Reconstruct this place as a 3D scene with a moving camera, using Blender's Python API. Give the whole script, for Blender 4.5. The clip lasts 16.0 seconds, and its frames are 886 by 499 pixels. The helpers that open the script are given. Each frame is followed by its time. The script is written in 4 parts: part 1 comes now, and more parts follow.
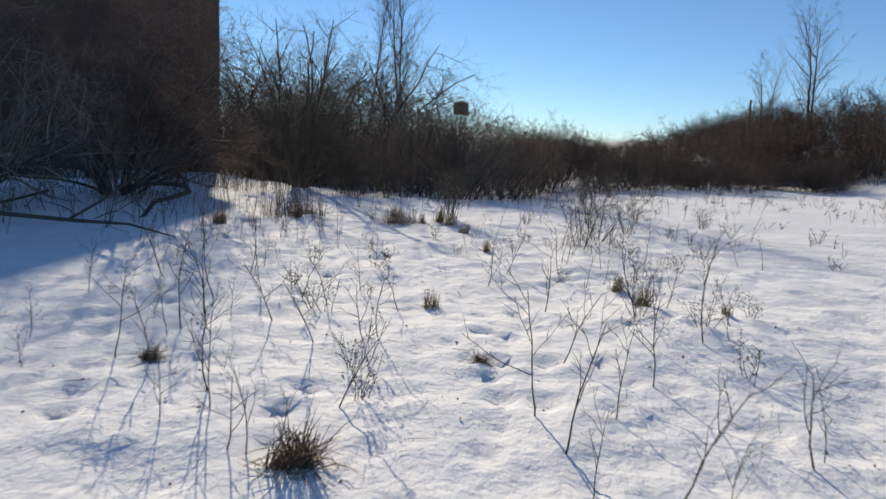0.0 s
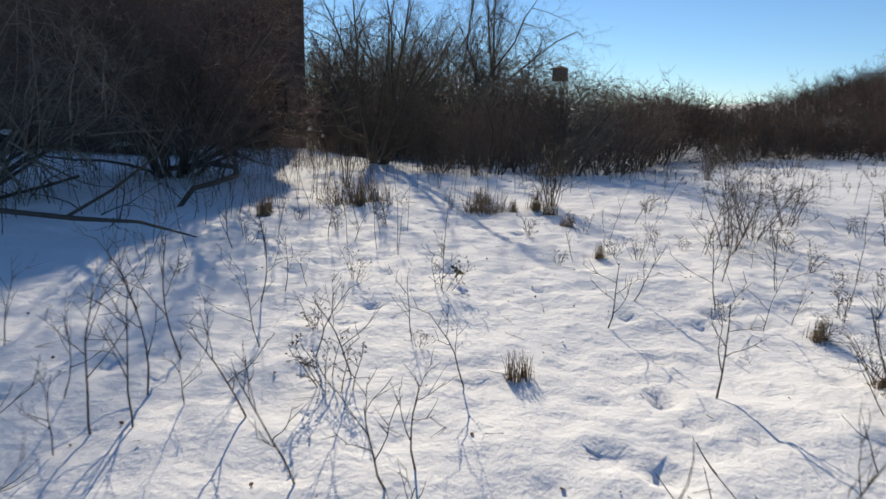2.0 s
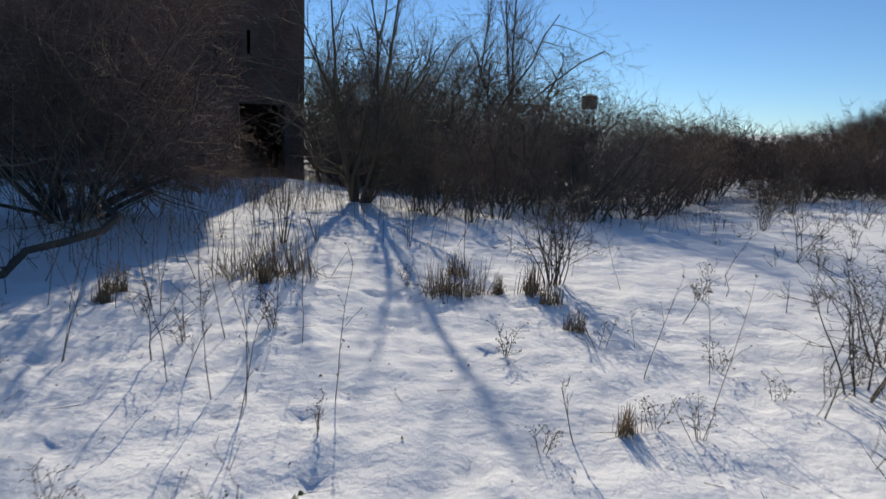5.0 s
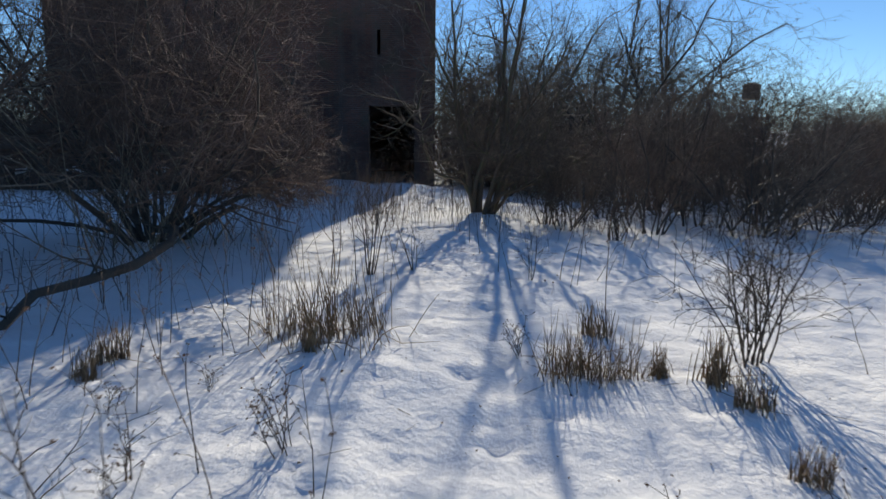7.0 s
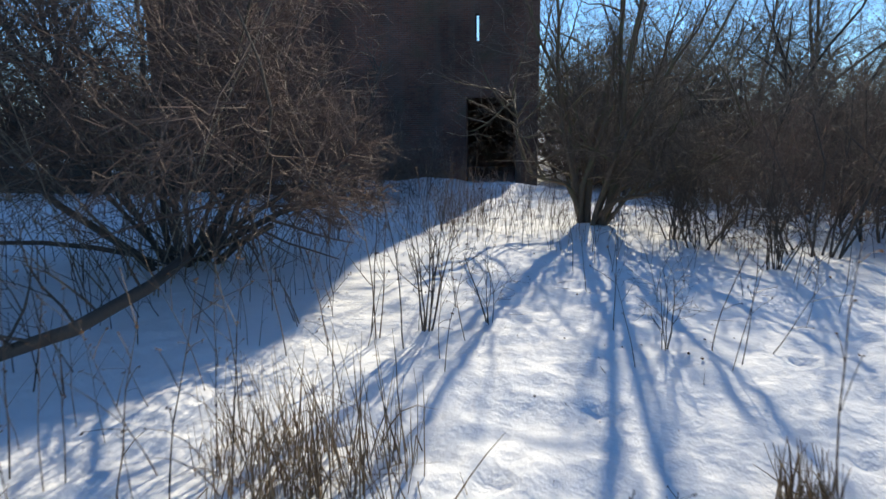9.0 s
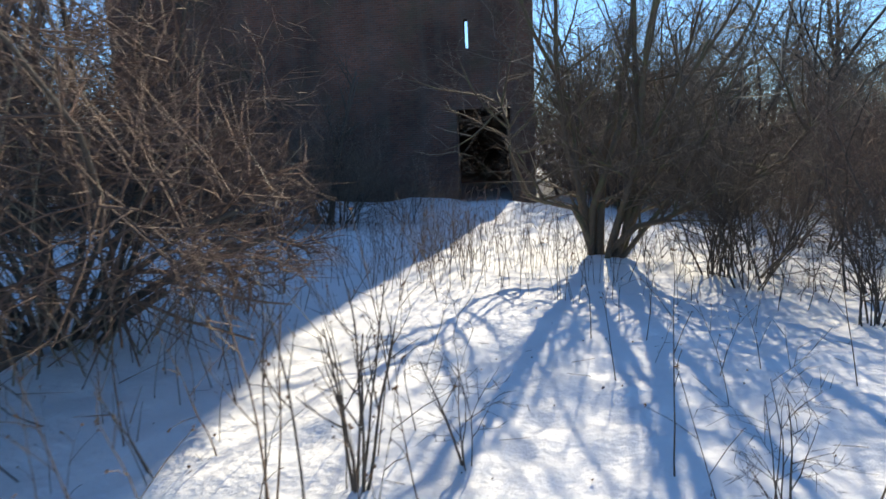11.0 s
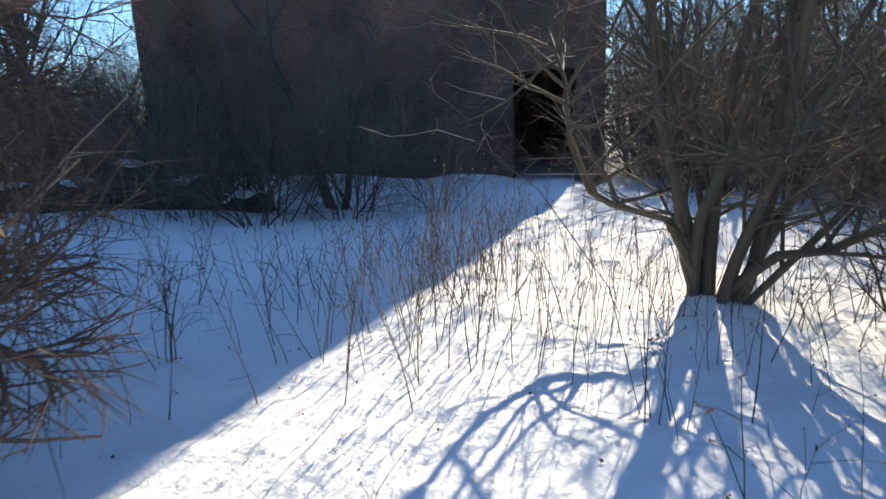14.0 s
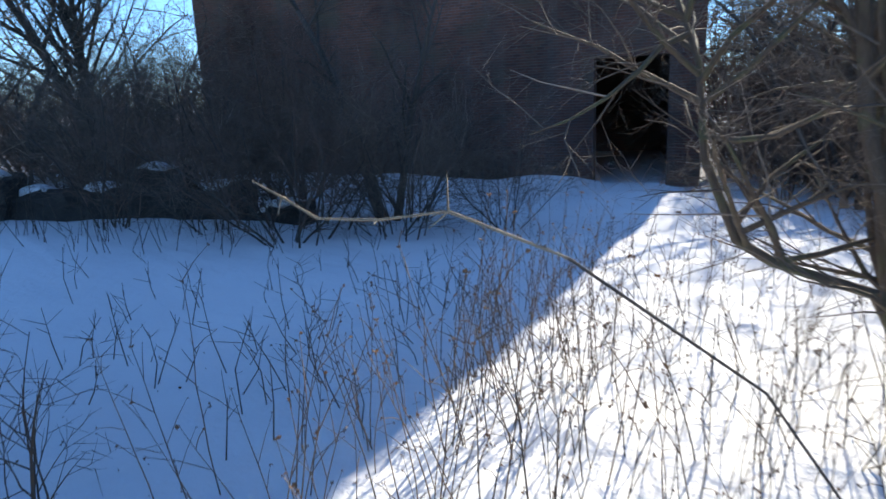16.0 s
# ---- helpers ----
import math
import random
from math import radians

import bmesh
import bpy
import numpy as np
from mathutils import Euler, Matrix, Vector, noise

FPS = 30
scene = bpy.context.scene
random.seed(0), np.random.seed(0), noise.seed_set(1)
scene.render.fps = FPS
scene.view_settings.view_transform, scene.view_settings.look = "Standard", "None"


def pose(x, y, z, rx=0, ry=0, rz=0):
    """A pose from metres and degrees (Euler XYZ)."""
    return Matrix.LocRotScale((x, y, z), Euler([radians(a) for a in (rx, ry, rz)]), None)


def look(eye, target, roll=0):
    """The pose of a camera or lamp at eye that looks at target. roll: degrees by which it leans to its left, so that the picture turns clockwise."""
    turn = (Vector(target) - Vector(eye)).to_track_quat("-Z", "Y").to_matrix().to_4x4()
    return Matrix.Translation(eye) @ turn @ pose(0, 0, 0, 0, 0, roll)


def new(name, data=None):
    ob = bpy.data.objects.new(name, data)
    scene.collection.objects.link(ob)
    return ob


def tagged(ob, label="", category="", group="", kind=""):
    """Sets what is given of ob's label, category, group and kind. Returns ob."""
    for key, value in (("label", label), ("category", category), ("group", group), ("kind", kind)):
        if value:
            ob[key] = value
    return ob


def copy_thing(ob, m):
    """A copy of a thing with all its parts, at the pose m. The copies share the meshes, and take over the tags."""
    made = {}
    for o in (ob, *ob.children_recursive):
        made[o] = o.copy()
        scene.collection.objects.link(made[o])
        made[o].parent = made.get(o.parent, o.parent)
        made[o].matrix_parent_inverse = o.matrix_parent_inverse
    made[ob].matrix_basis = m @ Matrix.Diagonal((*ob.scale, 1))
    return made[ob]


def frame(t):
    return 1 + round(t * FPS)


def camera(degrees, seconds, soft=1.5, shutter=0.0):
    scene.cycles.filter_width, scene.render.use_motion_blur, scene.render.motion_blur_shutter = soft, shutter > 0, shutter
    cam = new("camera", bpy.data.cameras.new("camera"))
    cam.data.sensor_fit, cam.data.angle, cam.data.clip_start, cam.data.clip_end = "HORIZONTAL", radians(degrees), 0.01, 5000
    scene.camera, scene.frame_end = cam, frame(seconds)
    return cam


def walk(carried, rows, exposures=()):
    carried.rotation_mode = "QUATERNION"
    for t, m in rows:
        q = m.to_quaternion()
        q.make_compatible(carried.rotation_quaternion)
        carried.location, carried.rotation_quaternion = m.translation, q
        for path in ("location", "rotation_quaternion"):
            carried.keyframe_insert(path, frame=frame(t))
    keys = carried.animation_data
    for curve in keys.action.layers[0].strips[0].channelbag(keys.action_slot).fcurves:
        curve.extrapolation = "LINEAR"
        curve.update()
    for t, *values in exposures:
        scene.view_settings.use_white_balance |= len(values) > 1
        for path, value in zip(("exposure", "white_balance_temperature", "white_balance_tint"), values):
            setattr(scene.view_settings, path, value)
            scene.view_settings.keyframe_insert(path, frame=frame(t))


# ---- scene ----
cam = camera(69.9, 16.0, 1.6, 0.4)
METRES, EYE, TILT, LEAN, TURN = 16.9, 1.5, 0.0, 0.0, 0.0
ROWS = [
    (0.0, 0.0, 0.0, 0.0, 0.53, -9.6, -3.11),
    (0.5, 0.0022, 0.0403, -0.0019, 1.62, -10.39, -2.7),
    (1.0, -0.001, 0.0711, 0.002, 6.61, -11.18, -2.12),
    (1.5, -0.0067, 0.1029, 0.004, 8.18, -11.5, -1.81),
    (2.0, -0.0011, 0.1378, -0.0011, 9.09, -12.66, -1.73),
    (2.5, -0.0058, 0.1691, 0.0005, 9.22, -14.14, -2.11),
    (3.0, -0.0037, 0.204, 0.0032, 9.31, -12.84, -1.64),
    (5.3, 0.0143, 0.3493, 0.0032, 12.57, -10.43, -2.6),
    (5.5, 0.0123, 0.3632, 0.0044, 14.06, -10.45, -1.8),
    (6.0, 0.0106, 0.3965, 0.0026, 18.91, -10.64, -1.25),
    (6.5, 0.0017, 0.4223, 0.0013, 23.0, -10.5, -0.78),
    (7.0, -0.0068, 0.4539, 0.002, 24.29, -10.81, -0.63),
    (7.5, -0.0132, 0.4842, 0.0021, 28.35, -10.91, -0.38),
    (8.0, -0.0286, 0.5122, -0.0002, 31.28, -10.88, 0.12),
    (8.5, -0.0362, 0.5417, -0.0005, 32.49, -10.88, 0.57),
    (8.7, -0.0417, 0.5534, 0.0024, 33.49, -11.57, 0.3),
    (10.8, -0.0997, 0.6681, 0.0009, 34.48, -10.21, 2.88),
    (11.0, -0.1013, 0.677, 0.0018, 33.54, -10.18, 2.68),
    (11.5, -0.1076, 0.7068, 0.0013, 33.25, -9.86, 2.35),
    (12.0, -0.1251, 0.7319, -0.0013, 34.16, -10.4, 1.89),
    (12.5, -0.1401, 0.7597, 0.0049, 34.92, -11.69, 1.67),
    (13.0, -0.1478, 0.7862, 0.0028, 37.58, -12.18, 1.99),
    (13.5, -0.1656, 0.8099, -0.0014, 39.08, -12.29, 2.19),
    (14.0, -0.1803, 0.8378, -0.0007, 39.26, -12.84, 2.21),
    (14.5, -0.1953, 0.8638, -0.0005, 39.83, -13.42, 1.86),
    (15.0, -0.2156, 0.8895, -0.0027, 40.18, -13.47, 1.99),
    (15.5, -0.2307, 0.9058, 0.0011, 41.94, -13.39, 1.97),
    (16.0, -0.247, 0.9254, 0.0018, 45.8, -13.34, 2.5),
]
walk(cam, [(t, pose(0, 0, EYE, TILT, LEAN, TURN) @ pose(METRES * x, METRES * y, METRES * z, 90 + pitch, roll, yaw)) for t, x, y, z, yaw, pitch, roll in ROWS],
     [(0.0, 0.36, 7950, 8), (3.0, 0.3, 7900, 8), (6.0, 0.14, 7250, 8), (8.5, 0.76, 7450, 5), (11.0, 1.25, 7950, 6), (12.5, 1.47, 8200, 6), (14.0, 1.45, 7900, 6), (16.0, 1.52, 7100, 7)])
SUN_AZ, SUN_EL = 18.9, 23.0  # degrees to the left of +y, and above the horizon
to_sun = Vector((-math.sin(radians(SUN_AZ)) * math.cos(radians(SUN_EL)), math.cos(radians(SUN_AZ)) * math.cos(radians(SUN_EL)), math.sin(radians(SUN_EL))))

# ---- world and sun ----
world = bpy.data.worlds.new("winter_sky")
scene.world = world
world.use_nodes = True
wn = world.node_tree
sky = wn.nodes.new("ShaderNodeTexSky")
sky.sky_type = "NISHITA"
sky.sun_disc = False
sky.sun_elevation = radians(SUN_EL)
sky.sun_rotation = -radians(SUN_AZ)
sky.air_density, sky.dust_density, sky.ozone_density = 0.8, 0.0, 8.0
wn.links.new(sky.outputs[0], wn.nodes["Background"].inputs[0])
wn.nodes["Background"].inputs[1].default_value = 0.105

sun = new("sun", bpy.data.lights.new("sun", "SUN"))
sun.data.energy = 3.7
sun.data.angle = radians(0.53)
sun.data.color = (1.0, 0.95, 0.875)
sun.matrix_world = look(to_sun * 60, (0, 0, 0))


# ---- materials ----
def material(name, rough=0.8):
    m = bpy.data.materials.new(name)
    m.use_nodes = True
    nt = m.node_tree
    b = nt.nodes["Principled BSDF"]
    b.inputs["Roughness"].default_value = rough
    return m, nt, b


def coords(nt, scale=(1, 1, 1), kind="Object"):
    tc, mp = nt.nodes.new("ShaderNodeTexCoord"), nt.nodes.new("ShaderNodeMapping")
    mp.inputs["Scale"].default_value = scale
    nt.links.new(tc.outputs[kind], mp.inputs["Vector"])
    return mp.outputs["Vector"]


def noise_node(nt, vec, scale, detail=4.0, rough=0.55):
    n = nt.nodes.new("ShaderNodeTexNoise")
    n.inputs["Scale"].default_value, n.inputs["Detail"].default_value, n.inputs["Roughness"].default_value = scale, detail, rough
    nt.links.new(vec, n.inputs["Vector"])
    return n.outputs["Fac"]


def ramp(nt, fac, stops):
    r = nt.nodes.new("ShaderNodeValToRGB")
    while len(r.color_ramp.elements) < len(stops):
        r.color_ramp.elements.new(0.5)
    for e, (p, c) in zip(r.color_ramp.elements, stops):
        e.position, e.color = p, (*c, 1)
    nt.links.new(fac, r.inputs["Fac"])
    return r.outputs["Color"]


def mixed(nt, fac, a, b, mode="MIX"):
    m = nt.nodes.new("ShaderNodeMix")
    m.data_type, m.blend_type = "RGBA", mode
    for sock, v in ((m.inputs["Factor"], fac), (m.inputs[6], a), (m.inputs[7], b)):
        if isinstance(v, (int, float)):
            sock.default_value = v
        elif isinstance(v, tuple):
            sock.default_value = (*v, 1)
        else:
            nt.links.new(v, sock)
    return m.outputs[2]


def bump(nt, bsdf, height, strength, distance):
    b = nt.nodes.new("ShaderNodeBump")
    b.inputs["Strength"].default_value, b.inputs["Distance"].default_value = strength, distance
    nt.links.new(height, b.inputs["Height"])
    nt.links.new(b.outputs["Normal"], bsdf.inputs["Normal"])


def snow_material():
    m, nt, b = material("snow", 0.85)
    b.inputs["Specular IOR Level"].default_value = 0.12
    v = coords(nt)
    fine, mid, big = noise_node(nt, v, 60.0, 6.0, 0.65), noise_node(nt, v, 13.0, 5.0, 0.6), noise_node(nt, v, 0.6, 3.0)
    col = ramp(nt, big, [(0.3, (0.86, 0.87, 0.88)), (0.7, (0.93, 0.93, 0.93))])
    grit = ramp(nt, noise_node(nt, v, 130.0, 2.0), [(0.70, (1, 1, 1)), (0.78, (0.55, 0.47, 0.38))])
    nt.links.new(mixed(nt, 0.5, col, grit, "MULTIPLY"), b.inputs["Base Color"])
    add = nt.nodes.new("ShaderNodeMath")
    add.operation = "MULTIPLY_ADD"
    nt.links.new(fine, add.inputs[0])
    add.inputs[1].default_value = 0.15
    nt.links.new(mid, add.inputs[2])
    crust = nt.nodes.new("ShaderNodeMath")
    crust.operation = "MULTIPLY_ADD"
    nt.links.new(noise_node(nt, v, 6.0, 3.0, 0.5), crust.inputs[0])
    crust.inputs[1].default_value = 1.0
    nt.links.new(add.outputs[0], crust.inputs[2])
    bump(nt, b, crust.outputs[0], 0.6, 0.03)
    return m


def bark_material(name, dark, light, moss=None, rough=0.85, pale=1.25):
    m, nt, b = material(name, rough)
    v = coords(nt, (1, 1, 0.25))
    grain = noise_node(nt, v, 60.0, 5.0, 0.6)
    col = ramp(nt, grain, [(0.3, dark), (0.7, light)])
    info = nt.nodes.new("ShaderNodeNewGeometry")
    # where pale is high, a few islands become much lighter: painted glints on twigs
    col = mixed(nt, 0.45, col, ramp(nt, info.outputs["Random Per Island"], [(0.0, tuple(c * 0.7 for c in dark)), (0.94, tuple(min(1, c * 1.25) for c in light)), (0.955, tuple(min(1, c * pale) for c in light)), (1.0, tuple(min(1, c * pale) for c in light))]))
    if moss:
        patch = ramp(nt, noise_node(nt, coords(nt), 5.0, 4.0), [(0.5, (0, 0, 0)), (0.65, (1, 1, 1))])
        col = mixed(nt, patch, col, moss)
    nt.links.new(col, b.inputs["Base Color"])
    bump(nt, b, grain, 0.6, 0.01)
    return m


def straw_material(name, dark, light, thin=0.0):
    m, nt, b = material(name, 0.7)
    info = nt.nodes.new("ShaderNodeNewGeometry")
    col = ramp(nt, info.outputs["Random Per Island"], [(0.0, dark), (1.0, light)])
    col = mixed(nt, 0.35, col, ramp(nt, noise_node(nt, coords(nt), 14.0), [(0.35, dark), (0.65, light)]))
    nt.links.new(col, b.inputs["Base Color"])
    if thin:
        tr, mx = nt.nodes.new("ShaderNodeBsdfTranslucent"), nt.nodes.new("ShaderNodeMixShader")
        mx.inputs[0].default_value = thin
        nt.links.new(col, tr.inputs["Color"])
        nt.links.new(b.outputs[0], mx.inputs[1])
        nt.links.new(tr.outputs[0], mx.inputs[2])
        nt.links.new(mx.outputs[0], nt.nodes["Material Output"].inputs["Surface"])
    return m


def brick_material():
    m, nt, b = material("old_brick", 0.9)
    v = coords(nt, (1, 1, 1), "UV")
    br = nt.nodes.new("ShaderNodeTexBrick")
    nt.links.new(v, br.inputs["Vector"])
    br.inputs["Scale"].default_value = 1.0
    br.inputs["Brick Width"].default_value, br.inputs["Row Height"].default_value = 0.215, 0.075
    br.inputs["Mortar Size"].default_value, br.inputs["Mortar Smooth"].default_value = 0.006, 0.3
    br.inputs["Color1"].default_value, br.inputs["Color2"].default_value = (0.21, 0.088, 0.058, 1), (0.13, 0.062, 0.047, 1)
    br.inputs["Mortar"].default_value = (0.17, 0.145, 0.13, 1)
    grime = ramp(nt, noise_node(nt, v, 0.35, 5.0), [(0.35, (0.25, 0.25, 0.24)), (0.65, (1, 1, 1))])
    col = mixed(nt, 0.85, br.outputs["Color"], grime, "MULTIPLY")
    streak = ramp(nt, noise_node(nt, coords(nt, (2.2, 0.12, 1), "UV"), 1.0, 4.0), [(0.45, (0, 0, 0)), (0.7, (1, 1, 1))])
    col = mixed(nt, mixed(nt, 0.5, (0, 0, 0), streak), col, (0.09, 0.085, 0.075))
    green = ramp(nt, noise_node(nt, v, 0.8, 4.0), [(0.52, (0, 0, 0)), (0.72, (0.5, 0.5, 0.5))])
    col = mixed(nt, green, col, (0.075, 0.085, 0.05))
    nt.links.new(col, b.inputs["Base Color"])
    add = nt.nodes.new("ShaderNodeMath")
    add.operation = "SUBTRACT"
    nt.links.new(noise_node(nt, v, 25.0, 5.0), add.inputs[0])
    nt.links.new(br.outputs["Fac"], add.inputs[1])
    bump(nt, b, add.outputs[0], 0.7, 0.012)
    return m


def stone_material(name, dark, light, rough=0.9):
    m, nt, b = material(name, rough)
    v = coords(nt)
    n1 = noise_node(nt, v, 3.0, 6.0, 0.65)
    col = mixed(nt, 0.5, ramp(nt, n1, [(0.3, dark), (0.7, light)]), ramp(nt, noise_node(nt, v, 30.0), [(0.3, dark), (0.7, light)]))
    nt.links.new(col, b.inputs["Base Color"])
    bump(nt, b, n1, 0.8, 0.03)
    return m


SNOW = snow_material()
BARK = bark_material("grey_brown_bark", (0.05, 0.036, 0.025), (0.145, 0.102, 0.068), (0.105, 0.1, 0.05))
TWIG = bark_material("brown_twig", (0.075, 0.056, 0.042), (0.2, 0.15, 0.11), pale=3.2)
RED_TWIG = bark_material("reddish_twig", (0.065, 0.041, 0.032), (0.18, 0.112, 0.08), pale=2.6)
BROWN_STALK = straw_material("brown_stalk", (0.07, 0.042, 0.026), (0.24, 0.155, 0.095))
# paler twig: light falling on the bark is put into its colour
SUNLIT_TWIG = bark_material("sunlit_grey_twig", (0.09, 0.07, 0.055), (0.25, 0.2, 0.155), pale=2.0)
# darker copies of the twig colours, with the shade of backlit brush painted in
FAR_TWIG = bark_material("backlit_brush_twig", (0.035, 0.024, 0.019), (0.10, 0.066, 0.05))
FAR_RED_TWIG = bark_material("backlit_reddish_brush_twig", (0.045, 0.025, 0.018), (0.13, 0.07, 0.048))
DARK_BARK = bark_material("dark_bark", (0.03, 0.025, 0.022), (0.09, 0.075, 0.06))
PALE_BARK = bark_material("pale_cane", (0.16, 0.13, 0.09), (0.34, 0.28, 0.20))
WEED = straw_material("weed_stalk", (0.03, 0.021, 0.015), (0.12, 0.085, 0.058))
STRAW = straw_material("dry_straw", (0.16, 0.1, 0.06), (0.5, 0.37, 0.225), 0.4)
LEAF = straw_material("dead_leaf", (0.07, 0.04, 0.025), (0.2, 0.12, 0.07), 0.3)
GREEN_LEAF = straw_material("green_leaf", (0.035, 0.05, 0.015), (0.09, 0.11, 0.04))
BRICK = brick_material()
# concrete this dark has the tree shade on the broken wall in its colour
CONCRETE = stone_material("old_concrete", (0.018, 0.016, 0.014), (0.065, 0.056, 0.048))
RUST = stone_material("rusted_steel", (0.03, 0.025, 0.02), (0.10, 0.07, 0.05), 0.7)


# ---- mesh helpers ----
class Tubes:
    """Tapered tubes gathered in one mesh."""

    def __init__(self):
        self.v, self.f = [], []

    def add(self, pts, radii, sides=3):
        base = len(self.v)
        axis = (pts[-1] - pts[0])
        ref = Vector((0, 0, 1)) if abs(axis.z) < 0.8 * axis.length else Vector((1, 0, 0))
        a = axis.cross(ref)
        a = a.normalized() if a.length > 1e-6 else Vector((1, 0, 0))
        b = axis.cross(a).normalized()
        ring = [(math.cos(2 * math.pi * k / sides), math.sin(2 * math.pi * k / sides)) for k in range(sides)]
        for p, r in zip(pts, radii):
            for c, s in ring:
                self.v.append((p.x + (a.x * c + b.x * s) * r, p.y + (a.y * c + b.y * s) * r, p.z + (a.z * c + b.z * s) * r))
        for i in range(len(pts) - 1):
            o = base + i * sides
            for k in range(sides):
                n = (k + 1) % sides
                self.f.append((o + k, o + n, o + sides + n, o + sides + k))
        if sides > 3:
            o = base + (len(pts) - 1) * sides
            self.f.append(tuple(o + k for k in range(sides)))

    def leaf(self, p, d, size):
        """A curled leaf of two folded faces."""
        d = d.normalized()
        s = d.cross(Vector((random.uniform(-1, 1), random.uniform(-1, 1), random.uniform(-1, 1)))).normalized() * size * 0.42
        up = s.cross(d).normalized() * size * 0.25
        base = len(self.v)
        for q in (p, p + d * size * 0.5 + s + up, p + d * size, p + d * size * 0.5 - s + up, p + d * size * 0.5):
            self.v.append(tuple(q))
        self.f += [(base, base + 1, base + 4), (base + 1, base + 2, base + 4), (base + 2, base + 3, base + 4), (base + 3, base, base + 4)]

    def mesh(self, name, mat, smooth=True):
        me = bpy.data.meshes.new(name)
        me.from_pydata(self.v, [], self.f)
        me.materials.append(mat)
        if smooth:
            me.polygons.foreach_set("use_smooth", [True] * len(me.polygons))
        me.update()
        return me


def piece(name, me, parent, label=""):
    ob = new(name, me)
    ob.parent = parent
    if label:
        ob["label"] = label
    return ob


def part(name, bm, mat, parent, label=""):
    me = bpy.data.meshes.new(name)
    bm.to_mesh(me)
    bm.free()
    me.materials.append(mat)
    return piece(name, me, parent, label)


def smooth01(a, b, x):
    t = min(1.0, max(0.0, (x - a) / (b - a)))
    return t * t * (3 - 2 * t)


def blob(x, y, cx, cy, r):
    return math.exp(-((x - cx) ** 2 + (y - cy) ** 2) / (r * r))


# ---- ground ----
PITS = [(random.uniform(-0.2, 0.9), 2.6 + 0.33 * i + random.uniform(-0.1, 0.1)) for i in range(12)] + \
       [(random.uniform(-2.6, 2.6), random.uniform(1.8, 8.0)) for i in range(85)] + [(random.uniform(-3.4, 0.2), random.uniform(8, 15)) for i in range(60)]


def rise(x, y):
    """The height of the land, without the small relief of the snow."""
    z = -0.95 * smooth01(13.0, 33.0, y + 0.15 * min(0, x + 8)) * smooth01(9.0, 2.0, x)
    z -= 0.25 * smooth01(15, 30, y) * smooth01(2.0, 9.0, x)
    z += 0.42 * blob(x, y, -9.6, 26.2, 2.2) + 0.4 * blob(x, y, -13.9, 28.6, 1.2) + 0.22 * blob(x, y, -11.4, 29.2, 1.0) + 0.3 * blob(x, y, -17.2, 26.6, 1.6) + 0.25 * blob(x, y, -15.3, 20.6, 0.9) + 0.2 * blob(x, y, -6.8, 22.6, 2.2)
    z += 4.2 * smooth01(20, 34, x - 0.04 * y) * smooth01(18, 40, y)
    z += 0.12 * blob(x, y, -4.5, 19.4, 1.0) + 0.10 * blob(x, y, 1.9, 5.2, 0.9) + 0.08 * blob(x, y, -2.2, 11.2, 0.8)
    return z


def ground_z(x, y):
    z = rise(x, y)
    near = smooth01(45, 15, math.hypot(x + 2, y - 10))
    z += 0.055 * noise.noise((x * 0.55, y * 0.55, 3.1))
    if near > 0:
        z += near * (0.034 * noise.noise((x * 1.9, y * 1.9, 7.7)) + 0.026 * noise.noise((x * 4.6, y * 4.6, 1.3)) + 0.019 * noise.noise((x * 8.5, y * 8.5, 5.3)))
        for px, py in PITS:
            d2 = (x - px) ** 2 + (y - py) ** 2
            if d2 < 0.09:
                z += -0.034 * math.exp(-d2 / 0.007) + 0.012 * math.exp(-(math.sqrt(d2) - 0.13) ** 2 / 0.002)
    return z


def axis_values(lo, hi, step, far_lo, far_hi):
    vals = list(np.arange(lo, hi, step))
    d, v = step, lo
    low = []
    while v > far_lo:
        d *= 1.16
        v -= d
        low.append(v)
    d, v = step, vals[-1]
    while v < far_hi:
        d *= 1.16
        v += d
        vals.append(v)
    return low[::-1] + vals


def build_ground():
    xs = axis_values(-9.0, 5.0, 0.075, -1500, 1500)
    ys = axis_values(1.0, 24.0, 0.075, -1500, 2500)
    nx = len(xs)
    verts = [(x, y, ground_z(x, y)) for y in ys for x in xs]
    faces = [(j * nx + i, j * nx + i + 1, (j + 1) * nx + i + 1, (j + 1) * nx + i) for j in range(len(ys) - 1) for i in range(nx - 1)]
    me = bpy.data.meshes.new("ground")
    me.from_pydata(verts, [], faces)
    me.materials.append(SNOW)
    me.polygons.foreach_set("use_smooth", [True] * len(me.polygons))
    tagged(new("ground", me), "snow-covered field with dimples and soft drifts", "snow", kind="structure")


build_ground()


# ---- the brick building ----
CORNER, ALONG, BACK, SIDE = Vector((-11.24, 31.5, 0)), Vector((-0.912, -0.4103, 0)), Vector((-0.4103, 0.912, 0)), Vector((-0.5, 0.866, 0))


